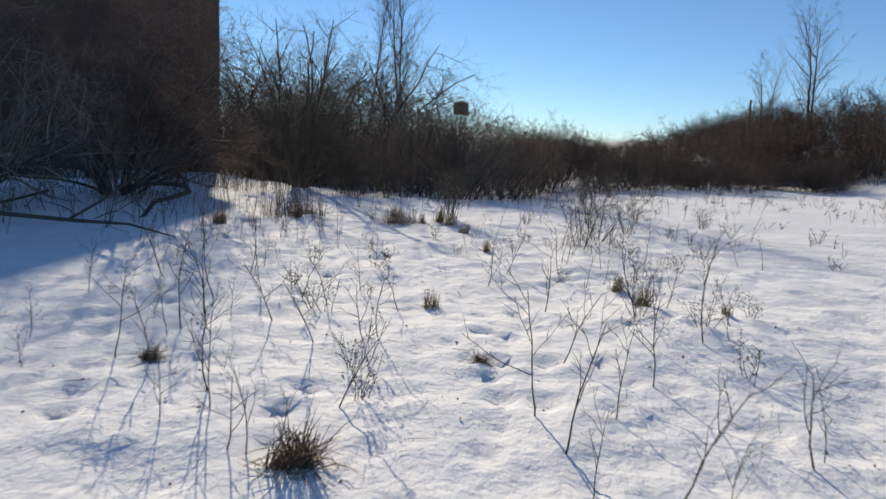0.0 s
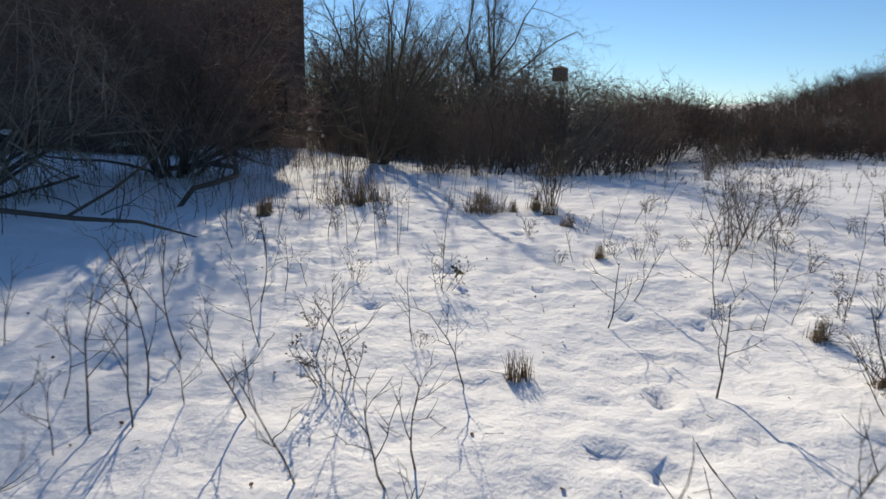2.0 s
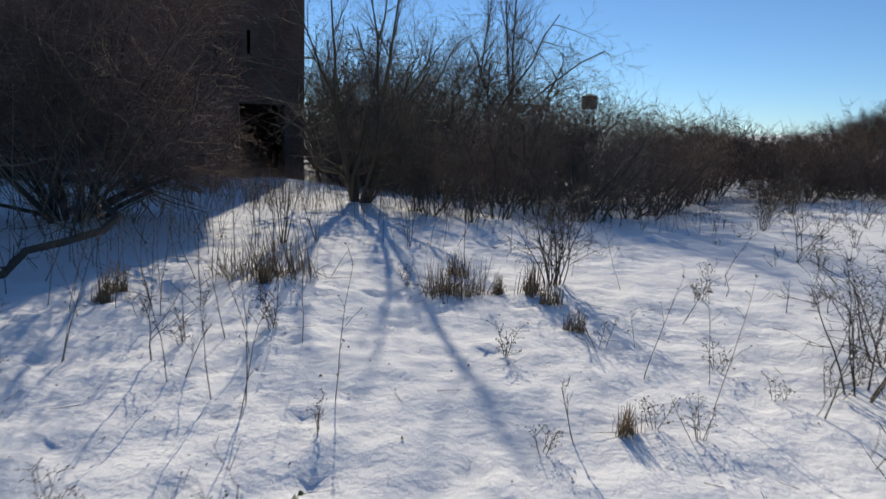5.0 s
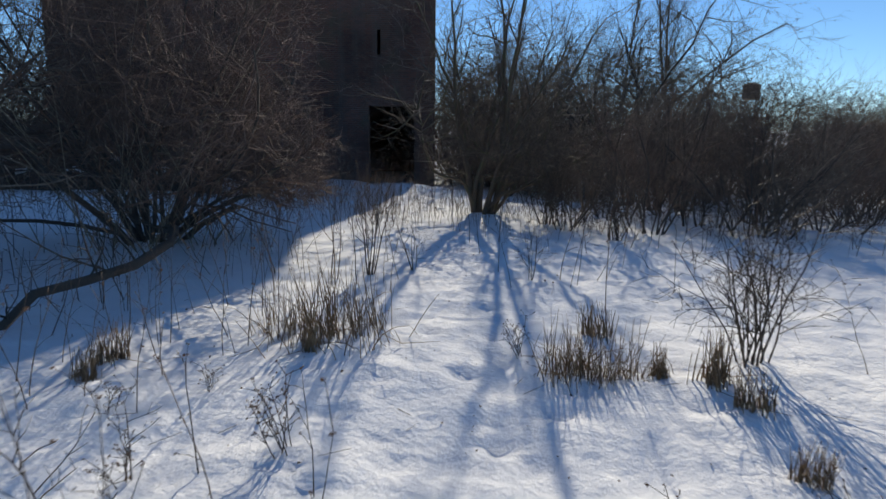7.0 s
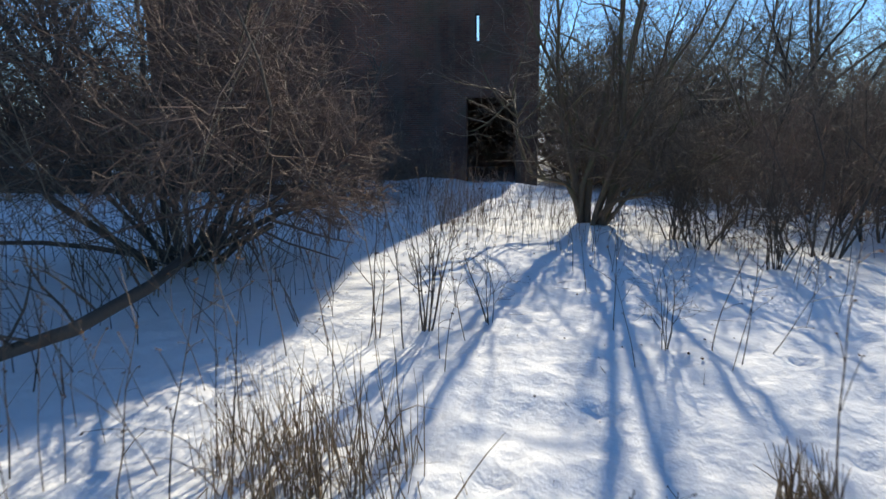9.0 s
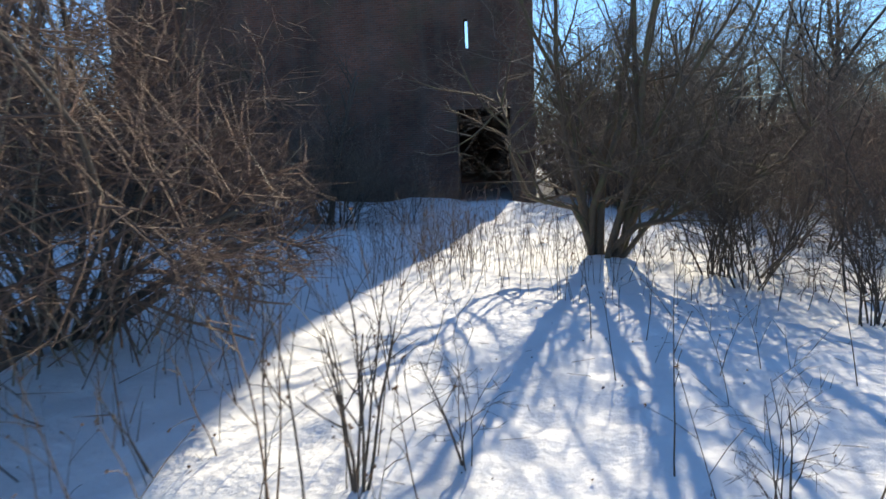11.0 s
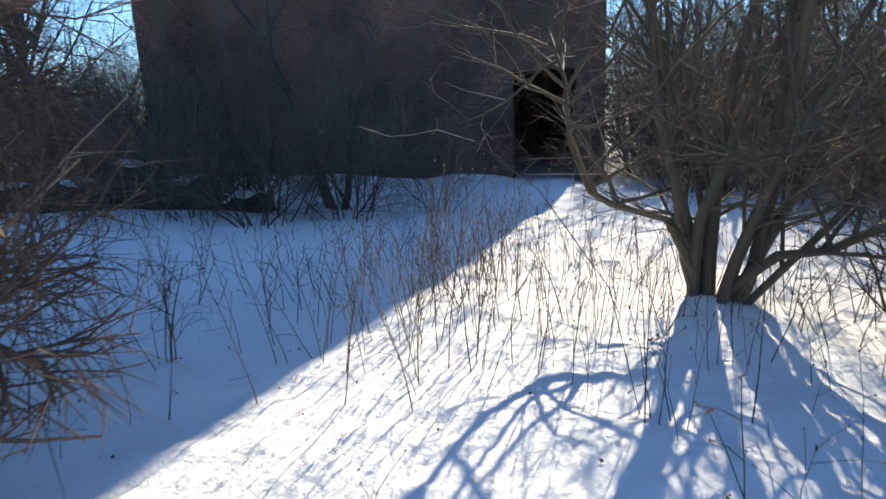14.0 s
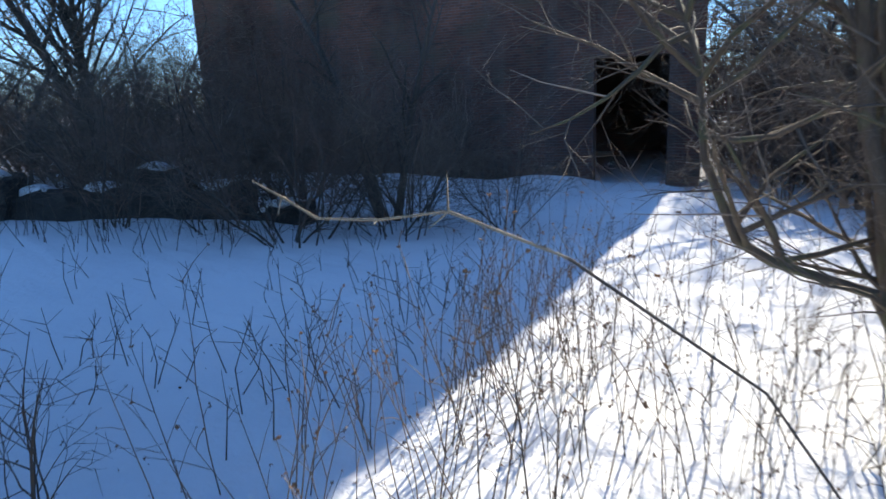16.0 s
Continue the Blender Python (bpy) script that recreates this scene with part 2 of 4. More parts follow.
def wall_mesh(name, origin, along, back, width, z0, z1, thick, holes):
    """A wall with rectangular holes right through it: holes are (u0, u1, z0, z1)."""
    us = sorted({0.0, width, *[h[0] for h in holes], *[h[1] for h in holes]})
    zs = sorted({z0, z1, *[h[2] for h in holes], *[h[3] for h in holes]})
    bm = bmesh.new()
    uv = bm.loops.layers.uv.new("UVMap")

    def quad(ps, uvs):
        f = bm.faces.new([bm.verts.new(p) for p in ps])
        for lp, c in zip(f.loops, uvs):
            lp[uv].uv = c

    def pt(u, z, k):
        return origin + along * u + back * k + Vector((0, 0, z))

    def solid(i, j):
        if not (0 <= i < len(us) - 1 and 0 <= j < len(zs) - 1):
            return False
        u, z = (us[i] + us[i + 1]) / 2, (zs[j] + zs[j + 1]) / 2
        return not any(h[0] < u < h[1] and h[2] < z < h[3] for h in holes)
    for i in range(len(us) - 1):
        for j in range(len(zs) - 1):
            if not solid(i, j):
                continue
            a, b, c, d = us[i], us[i + 1], zs[j], zs[j + 1]
            quad([pt(a, c, 0), pt(b, c, 0), pt(b, d, 0), pt(a, d, 0)], [(a, c), (b, c), (b, d), (a, d)])
            quad([pt(b, c, thick), pt(a, c, thick), pt(a, d, thick), pt(b, d, thick)], [(b, c), (a, c), (a, d), (b, d)])
            for di, dj, p, q in ((-1, 0, (a, d), (a, c)), (1, 0, (b, c), (b, d)), (0, -1, (a, c), (b, c)), (0, 1, (b, d), (a, d))):
                if not solid(i + di, j + dj):
                    quad([pt(*p, 0), pt(*p, thick), pt(*q, thick), pt(*q, 0)], [(0, p[1] + p[0]), (thick, p[1] + p[0]), (thick, q[1] + q[0]), (0, q[1] + q[0])])
    bmesh.ops.recalc_face_normals(bm, faces=bm.faces)
    me = bpy.data.meshes.new(name)
    bm.to_mesh(me)
    bm.free()
    me.materials.append(BRICK)
    return me


def build_building():
    root = tagged(new("brick_building"), "tall derelict brick building with an open doorway in snow", "building")
    width, depth, top, low = 15.53, 11.0, 8.3, -1.6
    door, slit = (0.82, 2.68, -1.2, 2.4), (2.18, 2.33, 4.4, 5.35)
    piece("wall", wall_mesh("wall", CORNER, ALONG, BACK, width, low, top, 0.45, [door, slit]), root, "sooty red brick wall with doorway and slit")
    piece("wall", wall_mesh("wall", CORNER + SIDE * depth, ALONG, BACK, width, low, top, 0.45, [(2.31, 3.2, 5.5, 7.6)]), root)
    piece("wall", wall_mesh("wall", CORNER + SIDE * 0.46, SIDE, ALONG, depth - 0.46, low, top, 0.45, []), root)
    piece("wall", wall_mesh("wall", CORNER + ALONG * width + SIDE * 0.46, SIDE, -ALONG, depth - 0.46, low, top, 0.45, []), root)
    # steep mansard roof with overhanging eaves, unseen and shaped to cast the shade edge
    bm = bmesh.new()
    rings = []
    for z, out in ((top, 0.42), (top + 0.22, 0.42), (top + 0.22, 0.3), (top + 4.6, -1.75), (top + 4.9, -1.75)):
        rings.append([bm.verts.new(CORNER + ALONG * u + SIDE * v + Vector((0, 0, z))) for u, v in ((-out, -out), (width + out, -out), (width + out, depth + 0.45 + out), (-out, depth + 0.45 + out))])
    bm.faces.new(rings[0]), bm.faces.new(rings[-1])
    for lo, hi in zip(rings, rings[1:]):
        for k in range(4):
            bm.faces.new((lo[k], lo[k - 1], hi[k - 1], hi[k]))
    bmesh.ops.recalc_face_normals(bm, faces=bm.faces)
    part("roof", bm, CONCRETE, root, "unseen steep dark mansard roof with overhanging eaves, shaped for its shadow")


build_building()


# ---- plants: growth ----
def turned(d, angle, spin):
    ref = Vector((0, 0, 1)) if abs(d.z) < 0.9 else Vector((1, 0, 0))
    a = d.cross(ref).normalized()
    b = d.cross(a)
    return (d * math.cos(angle) + (a * math.cos(spin) + b * math.sin(spin)) * math.sin(angle)).normalized()


def grow(sinks, p, d, length, radius, level, P, rnd):
    """A branch with its side branches. sinks: a Tubes for each level."""
    last = len(P["kids"])
    n = P["segs"][min(level, len(P["segs"]) - 1)]
    pts, radii, dirs = [p.copy()], [radius], [d.copy()]
    step = length / n
    tip = P.get("tip", 0.25)
    for i in range(n):
        w = P["wobble"] * (0.85 if level == 0 else 1.0)
        d = (d + Vector((rnd.gauss(0, w), rnd.gauss(0, w), rnd.gauss(0, w) + P["up"][min(level, len(P["up"]) - 1)]))).normalized()
        p = p + d * step
        if p.z < 0.1 and d.z < 0 and i > 0:
            n = i
            break
        if "keep" in P and i > 0 and not P["keep"](p):
            n = i
            break
        pts.append(p.copy())
        dirs.append(d.copy())
        radii.append(radius * (1 - (1 - tip) * (i + 1) / n))
    sink = sinks[min(level, len(sinks) - 1)]
    if isinstance(sink, list):
        sink.append(Tubes())
        sink = sink[-1]
    sink.add(pts, radii, (6, 5, 3, 3)[min(level, 3)] if radius > 0.012 else 3)
    if level >= last:
        return
    lo = P["start"][min(level, len(P["start"]) - 1)]
    kids = P["kids"][level]
    kids = max(1, int(round(kids * min(1.3, 0.55 + 0.45 * length / P["size"][level]))))
    for k in range(kids):
        t = lo + (1 - lo) * (k + rnd.random()) / kids
        i = min(n - 1, int(t * n))
        f = t * n - i
        q = pts[i].lerp(pts[i + 1], f)
        r = radii[i] + (radii[i + 1] - radii[i]) * f
        if q.z < P.get("clear", -1.0):
            continue
        dd = turned(dirs[i + 1], radians(rnd.uniform(*P["spread"])), rnd.uniform(0, 2 * math.pi))
        ll = P["size"][level + 1] * rnd.uniform(0.6, 1.3) * (1.15 - 0.5 * t)
        grow(sinks, q, dd, ll, max(P["thin"], min(r * 0.75, P["thick"][level + 1])), level + 1, P, rnd)


SHRUB = dict(kids=[8, 6, 3], segs=[6, 4, 2, 1], wobble=0.13, up=[0.05, 0.03, 0.02], start=[0.22, 0.15, 0.1], spread=(25, 65),
             size=[2.4, 1.1, 0.6, 0.4], thick=[0.02, 0.010, 0.006, 0.004], thin=0.0035, tip=0.3)


def shrub(name, label, rnd, stems, P, lean, spread, bark, twig, base=0.25):
    """A many-stemmed shrub at the origin: an Empty with stems and twigs."""
    root = tagged(new(name), label, "shrub")
    thick, thin = Tubes(), Tubes()
    for k in range(stems):
        spin = 2 * math.pi * (k + rnd.random()) / stems
        tilt = radians(rnd.uniform(*lean))
        d = Vector((math.cos(spin) * math.sin(tilt), math.sin(spin) * math.sin(tilt), math.cos(tilt)))
        grow([thick, thin], Vector((math.cos(spin), math.sin(spin), 0)) * base * rnd.random() * spread + Vector((0, 0, -0.12)), d,
             P["size"][0] * rnd.uniform(0.75, 1.2), P["thick"][0] * rnd.uniform(0.7, 1.2), 0, P, rnd)
    tagged(piece("trunk", thick.mesh("trunk", bark), root), kind="stuff")
    tagged(piece("crown", thin.mesh("crown", twig), root), kind="stuff")
    return root


def place(x, y, turn=0, size=1.0, sink=0.0, tall=1.0):
    return Matrix.Translation((x, y, ground_z(x, y) - sink)) @ Matrix.Rotation(radians(turn), 4, "Z") @ Matrix.Diagonal((size, size, size * tall, 1))


def put(ob, x, y, turn=0, size=1.0, sink=0.0):
    ob.matrix_basis = place(x, y, turn, size, sink)
    return ob


TRAIL = [Vector(p) for p in ((0, -1), (0, 3.4), (0.2, 6.1), (-0.1, 7.7), (-0.6, 9.2), (-1.7, 11.4), (-2.4, 12.8), (-3.3, 14.6), (-4.3, 15.8))]


def off_trail(x, y, room=0.4):
    """True where a plant stands clear of the trodden line."""
    p = Vector((x, y))
    for a, c in zip(TRAIL, TRAIL[1:]):
        t = max(0.0, min(1.0, (p - a).dot(c - a) / (c - a).length_squared))
        if (a.lerp(c, t) - p).length < room:
            return False
    return True


def scaled_copy(ob, x, y, turn, size, tall=1.0):
    c = copy_thing(ob, place(x, y, turn))
    c.scale = (size, size, size * tall)
    return c


# ---- the old many-stemmed tree by the path ----
def build_main_bush():
    rnd = random.Random(11)
    root = tagged(new("old_shrub_tree"), "bare many-stemmed old shrub tree with mossy grey bark", "tree")
    P = dict(kids=[9, 6, 4, 3], segs=[9, 5, 3, 2, 1], wobble=0.15, up=[0.035, 0.02, 0.01, 0.0], start=[0.15, 0.12, 0.1, 0.1], spread=(22, 66),
             size=[3.8, 1.25, 0.64, 0.36, 0.22], thick=[0.06, 0.018, 0.0075, 0.0025, 0.0014], thin=0.0013, tip=0.24)
    # start x, y; direction; length; radius
    stems = [(-0.40, 0.0, (-0.03, 0.04, 1.0), 3.5, 0.095), (-0.34, 0.12, (-0.12, 0.3, 1.0), 3.2, 0.06), (-0.2, 0.1, (-0.12, 0.15, 1.0), 3.4, 0.055),
             (-0.1, 0.08, (0.06, 0.3, 1.0), 3.4, 0.065), (-0.06, -0.04, (0.16, -0.06, 1.0), 3.5, 0.075), (-0.03, 0.0, (0.34, 0.08, 1.0), 3.4, 0.065),
             (0.0, -0.04, (0.52, -0.05, 1.0), 3.2, 0.06), (-0.02, 0.1, (0.5, 0.5, 0.95), 3.1, 0.05), (-0.3, 0.12, (-0.32, 0.5, 1.0), 3.0, 0.05)]
    # tall limbs that rise out of the crown, added to cast streaks on the snow
    tall = [(-0.2, 0.05, (-0.1, 0.1, 1.0), 5.5, 0.062), (-0.1, 0.0, (0.14, 0.05, 1.0), 5.3, 0.058), (-0.25, 0.1, (-0.28, 0.15, 1.0), 5.0, 0.05), (0.0, 0.05, (0.34, 0.1, 1.0), 5.1, 0.056),
            (-0.15, 0.1, (-0.45, 0.3, 1.0), 5.2, 0.052), (0.05, 0.0, (0.55, 0.2, 1.0), 5.2, 0.052)]
    # two limbs that leave the clump low, with an elbow
    elbows = [[(-0.3, -0.02, 0.2), (-0.5, -0.08, 0.62), (-0.95, -0.14, 0.72), (-1.14, -0.16, 0.82), (-1.34, -0.16, 1.25), (-1.42, -0.1, 1.75), (-1.62, -0.05, 2.2)],
              [(-0.04, -0.03, 0.1), (0.3, -0.06, 0.42), (0.62, -0.1, 0.5), (0.95, -0.08, 0.72), (1.4, -0.02, 0.9), (1.85, 0.05, 1.2), (2.2, 0.1, 1.7)]]
    twigs = Tubes()
    P["keep"] = lambda p: p.y > -2.7
    for x, y, d, length, r in [(*q[:3], q[3] * rnd.uniform(1.05, 1.2), q[4] * 0.62) for q in stems] + tall:
        stem = Tubes()
        holder = []
        grow([stem, holder, twigs], Vector((x * 0.5 - 0.1, y * 0.5, -0.25)), Vector(d).normalized(), length, r, 0, P, rnd)
        ob = piece("stem", stem.mesh("stem", BARK), root)
        for tube in holder:
            piece("branch", tube.mesh("branch", BARK), ob)
    for path in elbows:
        pts = [Vector(p) for p in path]
        limb, holder = Tubes(), []
        limb.add(pts, [0.042, 0.038, 0.033, 0.029, 0.024, 0.018, 0.01], 7)
        for k in range(17):
            t = rnd.uniform(1.6, 5.9)
            p = pts[int(t)].lerp(pts[int(t) + 1], t % 1)
            d = Vector((rnd.uniform(-0.8, 0.8), rnd.uniform(-0.6, 0.6), rnd.uniform(-0.1, 1.0))).normalized()
            grow([limb, holder, twigs], p, d, rnd.uniform(0.7, 1.5), 0.02, 1, P, rnd)
        ob = piece("limb", limb.mesh("limb", BARK), root, "low elbowed limb with mossy bark")
        for tube in holder:
            piece("branch", tube.mesh("branch", BARK), ob)
    tagged(piece("crown", twigs.mesh("crown", TWIG), root, "dense crown of fine grey-brown twigs"), kind="stuff")
    put(root, -4.33, 19.2)


build_main_bush()


# ---- the drooping shrub in the building's shade ----
def build_left_bush(x, y, seed, size, stems, label, reach, twig, kids, lit):
    P = dict(kids=kids, segs=[8, 5, 3, 2, 1], wobble=0.15, up=[-0.024, -0.02, -0.02, -0.02], start=[0.2, 0.15, 0.1, 0.1], spread=(25, 70),
             size=[4.3, 1.6, 0.85, 0.5, 0.3], thick=[0.04, 0.018, 0.009, 0.006, 0.004], thin=0.0035, tip=0.25)
    P["clear"] = 0.5
    P["keep"] = lambda p: p.x < reach * (0.7 if p.z < 0.8 else 1.35) + 0.25 * math.sin(3 * p.y + 5 * p.z) and p.y < 1.55 + 0.3 * math.sin(4 * p.x) and p.x < lit - 0.764 * p.z and off_trail(x + p.x * size, y + p.y * size, 1.25)
    rnd = random.Random(seed)
    root = shrub("drooping_shrub", label, rnd, stems, P, (8, 46), 1.0, DARK_BARK, twig, 0.4)
    for k in range(5):
        limb, twigs = Tubes(), Tubes()
        d = Vector((rnd.uniform(0.55, 1.0), rnd.uniform(-0.55, 0.35), rnd.uniform(0.5, 0.9))).normalized()
        grow([limb, twigs], Vector((rnd.uniform(0, 0.3), rnd.uniform(-0.2, 0.2), -0.1)), d, rnd.uniform(3.6, 4.6), 0.03, 0, dict(P, up=[-0.03, -0.02, -0.02, -0.02], start=[0.3, 0.15, 0.1, 0.1]), rnd)
        ob = piece("limb", limb.mesh("limb", DARK_BARK), root, "dark arching limb")
        tagged(piece("side_twig", twigs.mesh("side_twig", twig), ob), kind="stuff")
    for k in range(44):
        cane = Tubes()
        spin, tilt = rnd.uniform(-2.6, 1.6), radians(rnd.uniform(5, 40))
        d = Vector((math.cos(spin) * math.sin(tilt), math.sin(spin) * math.sin(tilt), math.cos(tilt)))
        Q = dict(kids=[4], segs=[9, 2], wobble=0.06, up=[-0.03, 0.0], start=[0.45], spread=(25, 60), size=[3.0, 0.3], thick=[0.009, 0.004], thin=0.003, tip=0.3, keep=P["keep"])
        grow([cane], Vector((rnd.uniform(-0.6, 1.2), rnd.uniform(-1.2, 0.6), -0.1)), d, rnd.uniform(1.6, 3.4), 0.009, 0, Q, rnd)
        piece("cane", cane.mesh("cane", PALE_BARK), root, "pale bare arching cane")
    put(root, x, y, 0, size)
    return root


build_left_bush(-7.3, 13.85, 5, 1.0, 16, "large bare drooping shrub with tangled dark branches", 2.85, RED_TWIG, [10, 8, 4, 3], 9.0)
build_left_bush(-8.4, 10.2, 8, 1.05, 9, "large bare arching shrub with brown twigs paled as if sunlit", 3.0, SUNLIT_TWIG, [7, 5, 3, 2], 4.2)


def build_low_limb():
    """A heavy limb that lies out over the snow."""
    rnd = random.Random(31)
    root = tagged(new("fallen_limb"), "long dark fallen limb lying over the snow", "branch")
    limb, side = Tubes(), Tubes()
    pts = [Vector(p) for p in ((-7.2, 13.8, 0.15), (-5.9, 13.0, 0.36), (-5.0, 12.1, 0.42), (-4.6, 11.36, 0.38), (-4.76, 11.0, 0.3), (-4.95, 10.72, 0.24), (-5.05, 10.42, -0.05))]
    limb.add(pts, [0.055, 0.05, 0.046, 0.042, 0.04, 0.038, 0.036], 7)
    Q = dict(kids=[4, 2], segs=[5, 3, 1], wobble=0.13, up=[0.03, 0.02], start=[0.2, 0.2], spread=(25, 60), size=[1.0, 0.45, 0.25], thick=[0.012, 0.006, 0.004], thin=0.003, tip=0.3)
    for k in range(14):
        i = rnd.randint(0, 5)
        p = pts[i].lerp(pts[i + 1], rnd.random())
        d = Vector((rnd.uniform(-0.8, 0.8), rnd.uniform(-0.9, 0.5), rnd.uniform(0.1, 1.0))).normalized()
        grow([side], p, d, rnd.uniform(0.5, 1.2), 0.011, 0, Q, rnd)
    piece("limb", limb.mesh("limb", DARK_BARK), root)
    tagged(piece("side_twig", side.mesh("side_twig", DARK_BARK), root), kind="stuff")


build_low_limb()


def build_second_limb():
    """A thin forked limb that hangs low in the shade."""
    rnd = random.Random(33)
    root = tagged(new("hanging_limb"), "thin dark forked limb hanging low over shaded snow", "branch")
    limb, side = Tubes(), Tubes()
    limb.add([Vector(p) for p in ((-8.4, 9.6, 0.5), (-7.2, 8.6, 0.42), (-6.1, 8.1, 0.3), (-4.76, 8.14, 0.24), (-4.2, 8.35, 0.2), (-3.7, 8.6, 0.02))], [0.04, 0.036, 0.032, 0.027, 0.018, 0.008], 6)
    limb.add([Vector(p) for p in ((-4.9, 8.14, 0.24), (-4.6, 8.5, 0.5), (-4.3, 8.9, 0.85), (-4.1, 9.1, 1.3))], [0.02, 0.017, 0.013, 0.006], 5)
    Q = dict(kids=[4, 2], segs=[5, 3, 1], wobble=0.13, up=[0.03, 0.02], start=[0.2, 0.2], spread=(25, 60), size=[0.9, 0.4, 0.2], thick=[0.01, 0.005, 0.003], thin=0.003, tip=0.3)
    for k in range(12):
        p = Vector((-8.0, 9.3, 0.45)).lerp(Vector((-4.2, 8.3, 0.2)), rnd.random())
        grow([side], p, Vector((rnd.uniform(-0.8, 0.8), rnd.uniform(-0.9, 0.5), rnd.uniform(0.1, 1.0))).normalized(), rnd.uniform(0.4, 1.0), 0.009, 0, Q, rnd)
    piece("limb", limb.mesh("limb", DARK_BARK), root)
    tagged(piece("side_twig", side.mesh("side_twig", DARK_BARK), root), kind="stuff")


build_second_limb()


def build_leaning_tree():
    rnd = random.Random(55)
    root = tagged(new("leaning_tree"), "dark leaning small tree before the brick wall", "tree")
    P = dict(kids=[8, 5, 3], segs=[8, 5, 2, 1], wobble=0.07, up=[0.02, 0.03, 0.0], start=[0.3, 0.2, 0.1], spread=(25, 60),
             size=[4.2, 1.3, 0.6, 0.3], thick=[0.1, 0.03, 0.012, 0.006], thin=0.004, tip=0.3)
    trunk, crown = Tubes(), Tubes()
    grow([trunk, crown], Vector((0, 0, -0.2)), Vector((-0.55, -0.2, 1)).normalized(), 4.4, 0.12, 0, P, rnd)
    grow([trunk, crown], Vector((0.1, 0.05, -0.2)), Vector((0.3, 0.1, 1)).normalized(), 3.8, 0.08, 0, P, rnd)
    piece("trunk", trunk.mesh("trunk", DARK_BARK), root)
    tagged(piece("crown", crown.mesh("crown", DARK_BARK), root), kind="stuff")
    put(root, -12.4, 22.2)


build_leaning_tree()


def build_pale_cane():
    """A long sunlit cane that arches from the snow beside the trail."""
    rnd = random.Random(56)
    root = tagged(new("arching_cane"), "long pale bare cane arching over the snow", "branch")
    t = Tubes()
    pts = [Vector(p) for p in ((-4.2, 17.1, ground_z(-4.2, 17.1) - 0.05), (-4.3, 16.9, 0.6), (-4.45, 16.5, 1.12), (-4.6, 16.25, 1.34), (-4.75, 16.2, 1.39), (-4.86, 16.17, 1.372), (-4.98, 16.15, 1.365), (-5.08, 16.15, 1.39), (-5.17, 16.15, 1.41))]
    # one cane in two colours: dark unlit foot, pale arch painted as sunlit
    foot = Tubes()
    foot.add(pts[:4], [0.0026, 0.0026, 0.0024, 0.0024], 5)
    piece("stalk", foot.mesh("stalk", WEED), root)
    t.add(pts[3:], [0.0019, 0.0022, 0.0022, 0.002, 0.0018, 0.0013], 6)
    for k in range(7):
        i = rnd.randint(3, 7)
        t.add([pts[i], pts[i] + Vector((rnd.uniform(-0.05, 0.05), rnd.uniform(-0.05, 0.05), rnd.uniform(-0.03, 0.08)))], [0.002, 0.001], 3)
    piece("cane", t.mesh("cane", PALE_BARK), root)


build_pale_cane()


